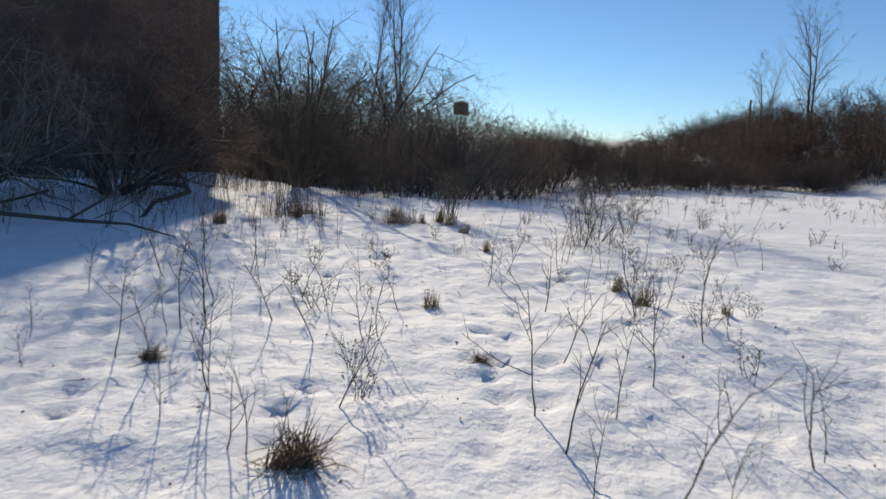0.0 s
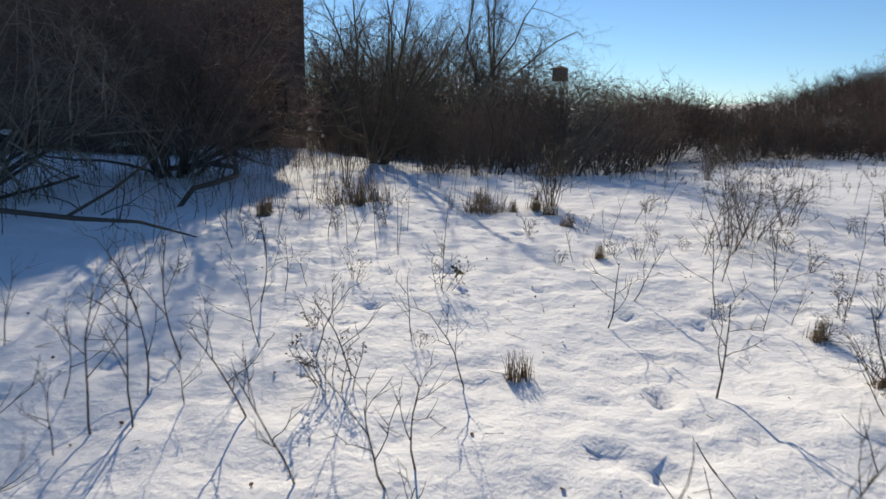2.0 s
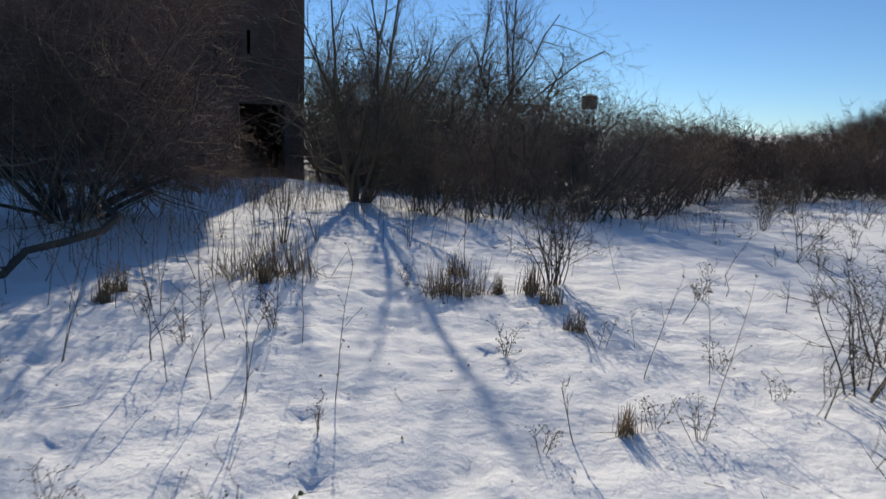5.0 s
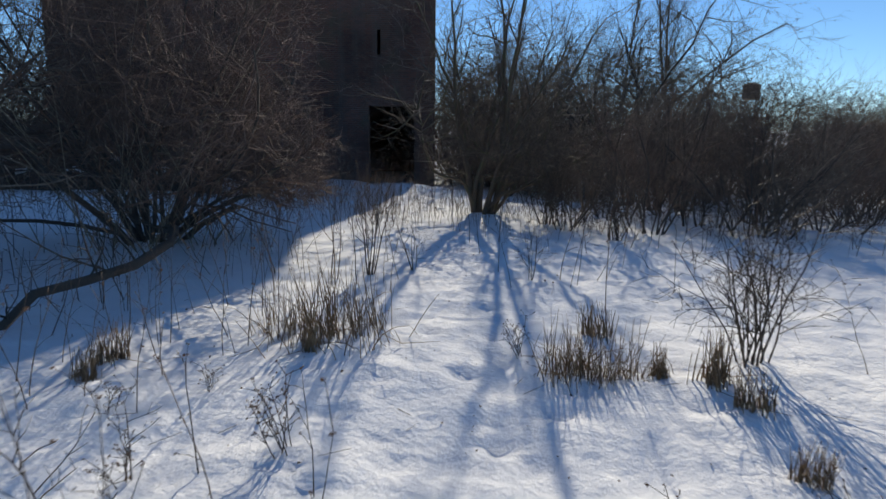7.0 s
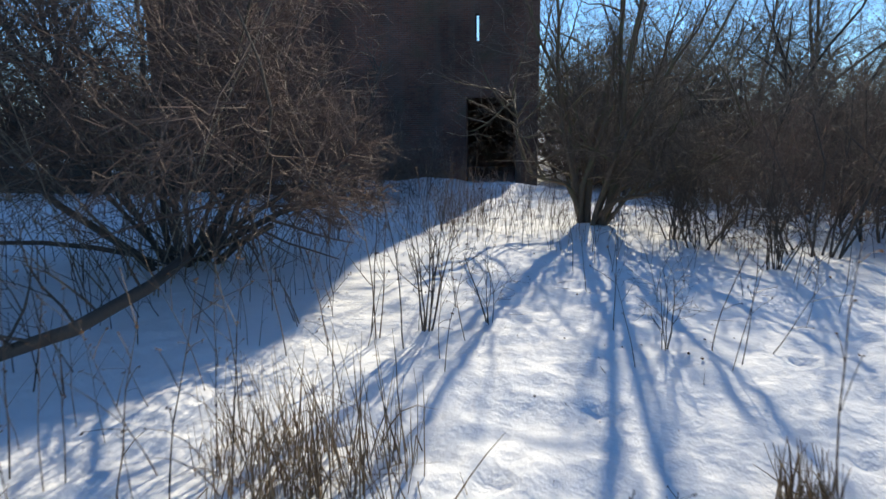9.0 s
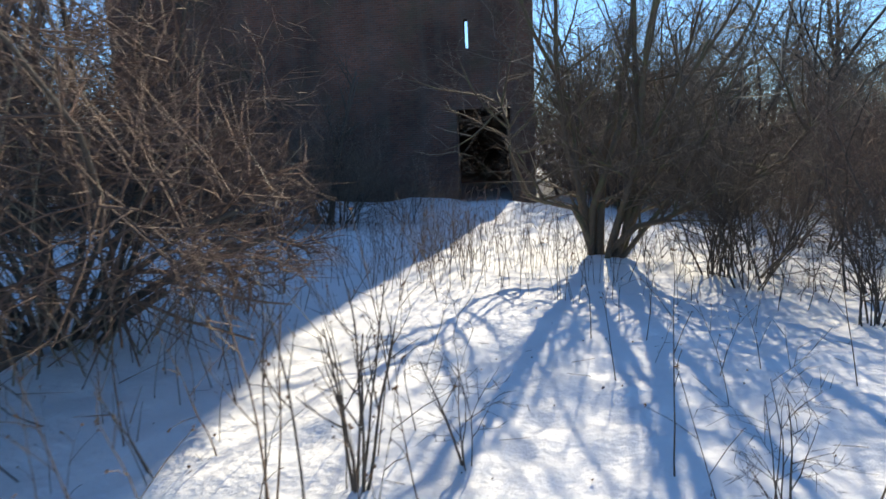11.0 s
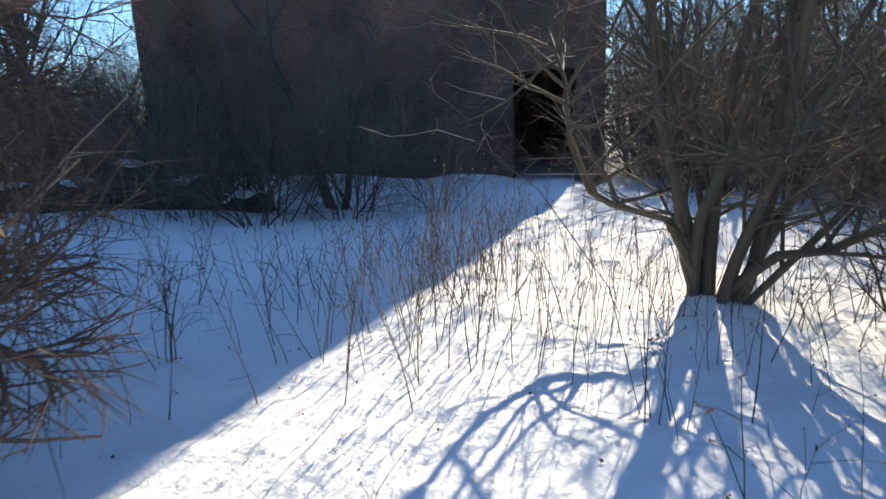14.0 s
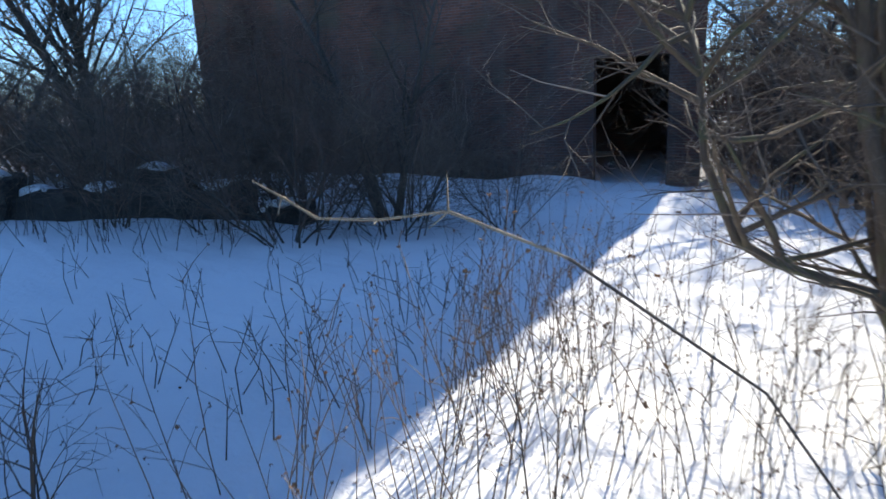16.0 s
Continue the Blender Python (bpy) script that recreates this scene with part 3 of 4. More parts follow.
# ---- thickets ----
def build_thickets():
    kinds, far = [], []
    for k in range(5):
        P = dict(SHRUB, kids=[9, 6, 4], start=[0.1, 0.1, 0.1], thick=[0.02, 0.009, 0.0045, 0.0027], thin=0.0023)
        kinds.append(shrub("thicket_shrub", "bare dark thicket shrub with dense fine twigs", random.Random(40 + k), 10, P, (5, 46), 1.2, DARK_BARK, (TWIG, RED_TWIG)[k % 2], 0.5))
    for k in range(4):
        P = dict(SHRUB, kids=[7, 5, 3], segs=[3, 2, 1, 1], thick=[0.025, 0.014, 0.010, 0.008], thin=0.007, start=[0.06, 0.1, 0.1])
        far.append(shrub("brush_shrub", "distant bare reddish-brown brush in the snow", random.Random(140 + k), 11, P, (5, 50), 1.2, DARK_BARK, (FAR_RED_TWIG, FAR_TWIG)[k % 2], 0.7))
    near = [(-2.75, 19.4, 0.8), (-1.3, 18.9, 0.9), (0.4, 19.5, 0.9), (1.7, 22.4, 1.05), (-0.6, 21.3, 1.1), (-2.6, 22.4, 1.1), (0.7, 20.9, 1.0),
            (0.6, 24.2, 1.15), (2.5, 25.2, 1.05), (-1.6, 24.6, 1.2), (3.0, 26.4, 1.05), (3.5, 27.8, 1.05), (1.2, 27.5, 1.2), (-21.5, 23.2, 1.1), (-22.9, 24.2, 1.3), (-19.8, 20.8, 0.9), (-24.0, 22.6, 1.2), (-18.0, 18.8, 0.7), (-11.6, 19.9, 0.85), (-12.6, 20.9, 1.0), (-10.9, 21.2, 0.7), (-13.6, 21.2, 1.0), (-12.0, 22.4, 0.9), (-14.6, 20.6, 1.1), (-15.6, 19.4, 1.0), (-13.0, 19.6, 0.7), (-14.4, 18.6, 0.75), (-16.6, 18.9, 1.1), (-15.2, 22.0, 1.2), (-17.6, 20.8, 1.2), (-10.2, 22.6, 0.55), (-8.8, 30.4, 1.0), (-7.2, 31.4, 1.0), (-6.0, 29.4, 0.9), (-16.2, 17.0, 0.6)]
    for u, s in ((5.2, 0.45), (6.1, 0.6), (7.3, 0.5), (8.6, 0.75), (9.9, 0.6), (11.2, 0.8), (12.4, 0.65), (13.8, 0.85), (14.9, 0.8)):
        q = CORNER + ALONG * u - BACK * 0.9
        near.append((q.x, q.y, s))
    rnd = random.Random(77)
    back = [(-4.2, 28.4, 0.8), (4.4, 30.4, 1.05), (2.4, 31.0, 1.3), (-1.2, 30.0, 1.2), (-6.6, 31.5, 0.9), (5.6, 33.8, 1.1), (3.6, 35.5, 1.3), (7.3, 37.6, 1.1), (-3.6, 33.5, 1.2), (9.4, 41.5, 1.15), (5.0, 32.0, 1.0),
            (6.0, 41.0, 1.3), (-7.5, 34.8, 1.0), (0.5, 37.0, 1.5), (-6.5, 38, 1.2), (-18.2, 19.6, 0.5), (-20.0, 22.2, 0.7), (-22.5, 24.0, 0.8), (-27.6, 23.5, 1.0), (-31.0, 24.5, 1.2), (-30.0, 20.5, 1.0), (11.6, 46.5, 1.2), (8.0, 47.0, 1.4), (13.8, 52.5, 1.25), (0.0, 33.5, 1.5), (6.5, 35.6, 1.1), (8.3, 39.6, 1.1), (10.5, 44, 1.15), (-9.3, 38, 1.2), (-9.9, 35.6, 0.9), (-11.6, 40.0, 1.1), (-12.5, 43.5, 1.2), (-8.8, 32.6, 0.6), (10.5, 33, 0.7), (11.8, 36.5, 0.8), (12.6, 41, 0.9)]
    back += [(-10.6, 34.6, 1.7), (-12.4, 37.4, 2.1), (-13.8, 41.0, 2.3), (-11.0, 42.0, 2.3), (-9.0, 35.4, 1.6), (-8.0, 39.6, 2.2), (-6.0, 36.6, 1.9), (-15.6, 44.5, 2.4), (-4.0, 38.6, 2.1), (-2.4, 36.0, 1.7), (-9.7, 32.9, 1.1)]
    for k in range(16):
        back.append((rnd.uniform(-13, 0), rnd.uniform(35, 47), rnd.uniform(0.9, 1.25)))
    for k in range(17):
        y, turn = rnd.uniform(42, 85), radians(rnd.uniform(11, 27))
        back.append((y * math.tan(turn), y, 1.5))
    # brush edge of the open field, then the bank behind it
    for k in range(58):
        t = (k + rnd.random()) / 58
        back.append((7.5 + 22 * t + rnd.uniform(-1, 1), 29.5 + 11.0 * t + rnd.uniform(-1.0, 5.5), rnd.uniform(0.5, 0.8)))
    for k in range(60):
        t = (k + rnd.random()) / 60
        back.append((23 + rnd.uniform(-2, 11) + 6 * t, 39 + 58 * t ** 1.4 + rnd.uniform(-3, 3), rnd.uniform(1.1, 1.6)))
    for k in range(26):
        back.append((rnd.uniform(9, 34), rnd.uniform(55, 130), rnd.uniform(1.1, 1.6)))
    # behind the broken wall, beside the building
    for k in range(20):
        back.append((rnd.uniform(-36, -18.5), rnd.uniform(13.5, 22), rnd.uniform(0.8, 1.25)))
    def skyline(x, y):
        """The largest size of a far shrub: the brush is low where the field opens in the distance."""
        bearing = math.degrees(math.atan2(x, y))
        rise_deg = np.interp(bearing, [-20, -5, -1, 5, 8, 12, 15.5, 20, 25, 33, 45], [9, 5, 2.5, 2.3, 1.6, 0.6, 0.7, 2.4, 4.2, 6.4, 7.0])
        return max(0.55, (math.hypot(x, y) * math.tan(radians(rise_deg)) + 1.4 - rise(x, y)) / 2.5)
    back = [(x, y, min(s, skyline(x, y)) if y > 26 else s) for x, y, s in back]
    for sources, spots in ((kinds, near), (far, back)):
        for k, (x, y, s) in enumerate(spots):
            if k < len(sources):
                put(sources[k], x, y, rnd.uniform(0, 360), s)
                sources[k]["group"] = "thicket shrubs"
            else:
                scaled_copy(sources[k % len(sources)], x, y, rnd.uniform(0, 360), s, rnd.uniform(0.85, 1.1))


build_thickets()


# ---- wild fruit trees behind the old tree ----
def build_fruit_trees():
    P = dict(kids=[7, 6, 5, 2], segs=[8, 6, 3, 1, 1], wobble=0.25, up=[0.015, -0.04, -0.02, 0.0], start=[0.3, 0.15, 0.1, 0.1], spread=(25, 65),
             size=[6.1, 2.4, 1.05, 0.5, 0.3], thick=[0.055, 0.017, 0.008, 0.0045, 0.0035], thin=0.0032, tip=0.25)
    kinds = [shrub("wild_fruit_tree", "bare wild fruit tree with arching tangled limbs", random.Random(90 + k), 4, P, (6, 32), 1.0, DARK_BARK, TWIG, 0.2) for k in range(2)]
    spots = [(-4.4, 30.4, 1.0), (-2.0, 26.6, 0.92), (-9.6, 34.0, 1.0), (-10.9, 38.5, 1.2), (-8.6, 37.0, 1.0), (-22.4, 22.5, 0.85), (-20.2, 18.6, 0.85), (-18.4, 20.0, 0.7), (-24.2, 23.2, 0.8), (-20.6, 21.4, 0.6), (-21.5, 20.0, 0.9), (-19.6, 17.6, 0.75), (-27.5, 20.0, 1.0), (-24.0, 16.5, 0.8), (-7.4, 29.6, 1.1), (-3.0, 28.2, 1.1), (-4.9, 30.6, 1.2), (-1.4, 27.2, 0.85), (-8.2, 31.4, 1.2), (-0.6, 31.5, 0.95), (-6.6, 33.2, 1.25), (-7.8, 36.4, 1.3), (-9.0, 33.4, 1.25)]
    rnd = random.Random(5)
    for k, (x, y, s) in enumerate(spots):
        if k < 2:
            tagged(put(kinds[k], x, y, rnd.uniform(0, 360), s), category="tree", group="wild fruit trees")
        else:
            scaled_copy(kinds[k % 2], x, y, rnd.uniform(0, 360), s)


build_fruit_trees()


# ---- tall trees ----
def tall_tree(name, label, seed, height, radius, forks, bark, twig, wide=1.0):
    rnd = random.Random(seed)
    root = tagged(new(name), label, "tree")
    P = dict(kids=[20, 8, 5], segs=[12, 7, 3, 2], wobble=0.06, up=[0.03, 0.07, 0.05], start=[0.22, 0.15, 0.1], spread=(18, 30 + 22 * wide),
             size=[height, height * 0.3 * wide, height * 0.11, height * 0.06], thick=[radius, radius * 0.3, radius * 0.12, radius * 0.07], thin=0.006, tip=0.08)
    trunk, crown = Tubes(), Tubes()
    for k in range(forks):
        d = Vector((rnd.uniform(-0.12, 0.12), rnd.uniform(-0.12, 0.12), 1)).normalized() if forks > 1 else Vector((0, 0, 1))
        grow([trunk, crown], Vector((0, 0, -0.3)), d, height * rnd.uniform(0.85, 1.0), radius, 0, P, rnd)
    piece("trunk", trunk.mesh("trunk", bark), root)
    piece("crown", crown.mesh("crown", twig), root)
    return root


put(tall_tree("poplar_tree", "tall bare forked tree rising above the thicket", 3, 14.0, 0.085, 2, BARK, TWIG, 0.62), -2.2, 33.6)
put(tall_tree("young_tree", "slender bare young tree above the thicket", 4, 11.0, 0.08, 1, BARK, TWIG, 0.5), -4.2, 32.0)
put(tall_tree("field_tree", "bare spreading tree on the overgrown bank", 6, 11.5, 0.13, 2, DARK_BARK, TWIG, 1.3), 33.5, 60.5)
put(tall_tree("field_tree", "smaller bare tree on the overgrown bank", 7, 8.5, 0.09, 2, DARK_BARK, TWIG, 1.2), 32.0, 66.0)
put(tall_tree("wall_tree", "dark bare tree beside the brick building", 9, 9.0, 0.2, 3, DARK_BARK, DARK_BARK, 1.6), -25.0, 21.5)
put(tall_tree("wall_tree", "dark bare tree beyond the broken wall", 10, 8.0, 0.16, 3, DARK_BARK, DARK_BARK, 1.6), -22.5, 17.5)


# ---- far water tank and pole ----
def build_tank():
    root = tagged(new("water_tank"), "dark water tank on legs far beyond the thicket", "water tower")
    bm = bmesh.new()
    bmesh.ops.create_cone(bm, cap_ends=True, segments=24, radius1=2.3, radius2=2.3, depth=3.6, matrix=Matrix.Translation((0, 0, 12.8)))
    part("tank", bm, RUST, root)
    bm = bmesh.new()
    bmesh.ops.create_cone(bm, cap_ends=True, segments=24, radius1=2.5, radius2=0.2, depth=0.8, matrix=Matrix.Translation((0, 0, 15.0)))
    part("roof", bm, RUST, root)
    for k in range(4):
        a = math.pi / 4 + k * math.pi / 2
        leg = Tubes()
        leg.add([Vector((2.4 * math.cos(a), 2.4 * math.sin(a), -1)), Vector((1.7 * math.cos(a), 1.7 * math.sin(a), 11.1))], [0.16, 0.14], 6)
        piece("leg", leg.mesh("leg", RUST), root)
    root.matrix_basis = Matrix.Translation((3.2, 200.0, ground_z(3.2, 200)))


build_tank()


def build_pole():
    root = tagged(new("utility_pole"), "weathered wooden pole above the bank", "pole")
    t = Tubes()
    t.add([Vector((0, 0, -0.5)), Vector((0, 0, 6.0))], [0.09, 0.075], 10)
    piece("shaft", t.mesh("shaft", DARK_BARK), root)
    put(root, 26.6, 58.0)


build_pole()


# ---- the broken low wall ----
def block_mesh(rnd, sx, sy, sz, jitter):
    bm = bmesh.new()
    bmesh.ops.create_cube(bm, size=1.0)
    bmesh.ops.subdivide_edges(bm, edges=bm.edges[:], cuts=3, use_grid_fill=True)
    for v in bm.verts:
        v.co = Vector((v.co.x * sx, v.co.y * sy, v.co.z * sz))
        v.co += Vector([rnd.uniform(-jitter, jitter) for _ in range(3)])
    return bm


def build_broken_wall():
    rnd = random.Random(21)
    a, b = Vector((-18.8, 15.8, 0)), Vector((-12.9, 21.1, 0))
    n = 8
    ang = math.degrees(math.atan2(b.y - a.y, b.x - a.x))
    for k in range(n):
        p = a.lerp(b, (k + 0.5) / n)
        root = tagged(new("concrete_block"), "broken concrete wall block darkened as in tree shade, capped with snow", "concrete block", "blocks of the broken wall")
        h = rnd.uniform(0.55, 1.0) * (0.7 if k > 5 else 1.0)
        bm = block_mesh(rnd, rnd.uniform(0.85, 1.15), 0.5, h, 0.07)
        body = part("body", bm, CONCRETE, root)
        body.location = (0, 0, h / 2 - 0.15)
        bm = block_mesh(rnd, rnd.uniform(0.4, 0.75), 0.38, 0.2, 0.02)
        for v in bm.verts:
            v.co.z = (v.co.z + 0.1) * max(0.1, 1 - 4.5 * v.co.x ** 2) * max(0.3, 1 - 12 * v.co.y ** 2)
        for f in bm.faces:
            f.smooth = True
        cap = part("snow_cap", bm, SNOW, root, "rounded cap of white snow")
        cap.location = (rnd.uniform(-0.15, 0.15), 0, h - 0.2)
        root.matrix_basis = place(p.x, p.y, ang + rnd.uniform(-16, 16)) @ pose(0, 0, 0, rnd.uniform(-8, 8), rnd.uniform(-7, 7), 0)


build_broken_wall()


# ---- dry weeds and grass ----
def forked_weed(seed, height):
    """A thin forked sapling-like weed."""
    rnd = random.Random(seed)
    P = dict(kids=[5, 3], segs=[6, 5, 3], wobble=0.13, up=[0.05, 0.06, 0.04], start=[0.35, 0.3], spread=(28, 58), size=[height, height * 0.5, height * 0.2],
             thick=[0.0062, 0.0038, 0.0026], thin=0.002, tip=0.4)
    root = tagged(new("forked_weed"), "thin dark forked weed standing in snow", "weed", "weeds of the field")
    stem, twigs = Tubes(), Tubes()
    grow([stem, twigs], Vector((0, 0, -0.08)), Vector((rnd.uniform(-0.25, 0.25), rnd.uniform(-0.2, 0.2), 1)).normalized(), height, 0.0062, 0, P, rnd)
    piece("stem", stem.mesh("stem", WEED), root)
    tagged(piece("side_twig", twigs.mesh("side_twig", WEED), root), kind="stuff")
    return root


def leafy_weed(seed, height):
    """A bunch of stalks with withered leaves and seed heads."""
    rnd = random.Random(seed)
    root = tagged(new("withered_weed"), "withered bushy weed with curled dead leaves in snow", "weed", "weeds of the field")
    stalks, leaves = Tubes(), Tubes()
    for k in range(rnd.randint(4, 7)):
        d = Vector((rnd.gauss(0, 0.28), rnd.gauss(0, 0.28), 1)).normalized()
        p = Vector((rnd.gauss(0, 0.03), rnd.gauss(0, 0.03), -0.06))
        pts = [p.copy()]
        n = 5
        hgt = height * rnd.uniform(0.6, 1.1)
        for i in range(n):
            d = (d + Vector((rnd.gauss(0, 0.1), rnd.gauss(0, 0.1), 0.02))).normalized()
            p = p + d * hgt / n
            pts.append(p.copy())
            if i > 0:
                for _ in range(2):
                    e = turned(d, radians(rnd.uniform(35, 75)), rnd.uniform(0, 6.28))
                    q = p + e * rnd.uniform(0.05, 0.12)
                    stalks.add([p.copy(), q], [0.0025, 0.0015], 3)
                    for _ in range(3):
                        leaves.leaf(q, Vector((rnd.gauss(0, 1), rnd.gauss(0, 1), rnd.gauss(-0.2, 1))), rnd.uniform(0.008, 0.02))
        stalks.add(pts, [0.005 * (1 - 0.12 * i) for i in range(n + 1)], 3)
        for _ in range(8):
            leaves.leaf(p + Vector((rnd.gauss(0, 0.015), rnd.gauss(0, 0.015), rnd.gauss(0, 0.03))), Vector((rnd.gauss(0, 1), rnd.gauss(0, 1), rnd.gauss(0, 1))), rnd.uniform(0.008, 0.018))
    tagged(piece("stalk", stalks.mesh("stalk", WEED), root), kind="stuff")
    tagged(piece("foliage", leaves.mesh("foliage", LEAF, False), root), kind="stuff")
    return root


def tall_stalk(seed, height, mat):
    rnd = random.Random(seed)
    root = tagged(new("dry_stalk"), "dry upright weed stalk with a few side twigs", "weed", "upright stalks round the old tree")
    stem, twigs, seeds = Tubes(), Tubes(), Tubes()
    p, d = Vector((0, 0, -0.08)), Vector((rnd.gauss(0, 0.13), rnd.gauss(0, 0.13), 1)).normalized()
    pts = [p.copy()]
    for i in range(7):
        d = (d + Vector((rnd.gauss(0, 0.06), rnd.gauss(0, 0.06), 0))).normalized()
        p = p + d * height / 7
        pts.append(p.copy())
        if i > 1 and rnd.random() < 0.9:
            e = turned(d, radians(rnd.uniform(25, 60)), rnd.uniform(0, 6.28))
            q = p + e * rnd.uniform(0.06, 0.28)
            twigs.add([p.copy(), p.lerp(q, 0.5) + Vector((0, 0, 0.01)), q], [0.0022, 0.0018, 0.0012], 3)
            for _ in range(2):
                seeds.leaf(q, Vector((rnd.gauss(0, 1), rnd.gauss(0, 1), rnd.gauss(0, 1))), rnd.uniform(0.008, 0.018))
    stem.add(pts, [0.0042 * (1 - 0.1 * i) for i in range(8)], 4)
    for _ in range(5):
        seeds.leaf(p, Vector((rnd.gauss(0, 1), rnd.gauss(0, 1), rnd.gauss(0, 1))), rnd.uniform(0.008, 0.02))
    stem.f += [tuple(i + len(stem.v) for i in f) for f in twigs.f]
    stem.v += twigs.v
    piece("stem", stem.mesh("stem", mat), root)
    tagged(piece("seed_head", seeds.mesh("seed_head", LEAF, False), root), kind="stuff")
    return root


def grass_tuft(seed, height, width, blades, label, bend=(0, 0, 0, 0.02, 0.06, 0.3), lean=0.11, mat=STRAW):
    """Stiff dry straw in loose bunches, with some blades snapped over."""
    rnd = random.Random(seed)
    root = tagged(new("grass_tuft"), label, "grass")
    t, u = Tubes(), Tubes()
    bunches = [(width * rnd.uniform(-1, 1), width * 0.7 * rnd.uniform(-1, 1), rnd.uniform(0.65, 1.1), rnd.gauss(0, 0.1), rnd.gauss(0, 0.1)) for _ in range(max(3, int(width * 40)))]
    for k in range(blades):
        bx, by, tall, lx, ly = rnd.choice(bunches)
        p = Vector((bx + rnd.gauss(0, 0.34) * width, by + rnd.gauss(0, 0.26) * width, -0.06))
        d = Vector((lx + rnd.gauss(0, lean), ly + rnd.gauss(0, lean), 1)).normalized()
        pts = [p.copy()]
        hgt = height * tall * (rnd.uniform(0.75, 1.15) if rnd.random() < 0.6 else rnd.uniform(0.15, 0.7))
        droop = rnd.choice(bend)
        snap = rnd.randint(1, 3) if rnd.random() < (0.16 if mat == STRAW else 0.5) else 9
        for i in range(4):
            if i == snap:
                d = Vector((rnd.gauss(0, 1), rnd.gauss(0, 1), rnd.uniform(-0.9, 0.5))).normalized()
            d = (d + Vector((d.x * droop + rnd.gauss(0, 0.05), d.y * droop + rnd.gauss(0, 0.05), -droop))).normalized()
            p = p + d * hgt / 4
            p.z = max(p.z, 0.015)
            pts.append(p.copy())
        w = rnd.uniform(0.6, 1.7)
        (u if droop > 0.1 or snap < 9 else t).add(pts, [0.0028 * w, 0.0027 * w, 0.0022 * w, 0.0017 * w, 0.0008], 3)
    if t.v:
        tagged(piece("upright_straw", t.mesh("upright_straw", mat), root), kind="stuff")
    if u.v:
        tagged(piece("bent_straw", u.mesh("bent_straw", mat), root), kind="stuff")
    return root


def scatter(sources, spots, seed, low=0.8, high=1.2):
    rnd = random.Random(seed)
    spots = [s for s in spots if off_trail(*s)]
    for k, (x, y) in enumerate(spots):
        if k < len(sources):
            put(sources[k], x, y, rnd.uniform(0, 360), rnd.uniform(low, high))
        else:
            scaled_copy(sources[k % len(sources)], x, y, rnd.uniform(0, 360), rnd.uniform(low, high))


forks = [forked_weed(100 + k, h) for k, h in enumerate((0.75, 0.65, 0.7, 0.55, 0.6, 0.5))]
fork_spots = [(-2.11, 3.95), (-1.31, 3.51), (0.3, 4.2), (0.64, 2.91), (-1.0, 2.85), (-0.55, 3.35), (-2.6, 3.8), (-2.3, 4.9), (-0.35, 5.6), (0.05, 4.9), (-0.8, 6.2), (0.95, 5.6), (-1.7, 5.0), (-1.85, 7.1),
              (-0.3, 2.2), (1.2, 2.3), (1.05, 2.55), (2.0, 3.0), (0.1, 7.1), (0.5, 6.8), (-0.2, 7.9), (1.7, 5.3), (2.5, 5.2), (1.6, 8.1), (-2.8, 6.3), (-3.1, 5.4), (-2.9, 4.3), (2.1, 8.9), (2.45, 9.3), (1.4, 7.4)]
rnd = random.Random(15)
while len(fork_spots) < 84:
    x, y = rnd.uniform(-3.4, 2.6 if len(fork_spots) < 60 else 0.8), rnd.uniform(2.2, 9.5)
    if abs(x) > 0.35:
        fork_spots.append((x, y))
scatter(forks, fork_spots, 5, 0.55, 1.15)

leafy = [leafy_weed(200 + k, h) for k, h in enumerate((0.42, 0.34, 0.5, 0.3))]
leafy_spots = [(-1.15, 5.4), (-0.1, 5.75), (1.95, 6.8), (1.74, 5.4), (2.84, 5.65), (2.12, 4.1), (-0.6, 4.0), (-0.45, 3.5), (-0.2, 3.2), (1.34, 10.2), (2.37, 10.3), (3.4, 11.7), (5.4, 13.2), (0.2, 8.6), (-0.75, 7.3),
               (0.8, 9.0), (1.0, 8.9), (1.6, 9.7), (2.0, 9.9), (-2.4, 9.4), (-1.9, 9.9), (-3.0, 9.8), (0.5, 10.4), (3.1, 8.2), (3.9, 9.4), (4.6, 10.8), (2.9, 12.6), (1.9, 13.4), (3.6, 14.8), (2.6, 16.4), (1.6, 12.2)]
rnd = random.Random(16)
for k in range(26):
    leafy_spots.append((rnd.uniform(-3.2, 4.2), rnd.uniform(5.0, 12.5)))
scatter(leafy, leafy_spots, 6, 0.45, 0.9)

rnd = random.Random(9)
stalks = [tall_stalk(300 + k, h, (WEED, BROWN_STALK, WEED)[k % 3]) for k, h in enumerate((0.9, 0.75, 1.1, 0.65, 0.85, 0.55, 1.0, 1.15))]
spots = []
while len(spots) < 285:
    x, y = rnd.gauss(-5.6, 1.7), rnd.gauss(18.6, 1.9)
    if y < 15.6 + 0.35 * (x + 4.2) or math.hypot(x + 4.17, y - 15.64) < 1.15 or y > 24:
        continue
    spots.append((x, y))
for k in range(70):
    spots.append((rnd.uniform(-3.6, 3.4), rnd.uniform(17.5, 24)))
for k in range(90):
    spots.append((rnd.uniform(-11.5, -6.0), rnd.uniform(13.5, 23)))
for k in range(40):
    spots.append((rnd.uniform(-5.6, -2.9), rnd.uniform(9.5, 14.5)))
for k in range(60):
    spots.append((rnd.uniform(1.5, 16), rnd.uniform(14, 30)))
for k in range(60):
    spots.append((rnd.uniform(-4.6, 0.6), rnd.uniform(12, 17.5)))
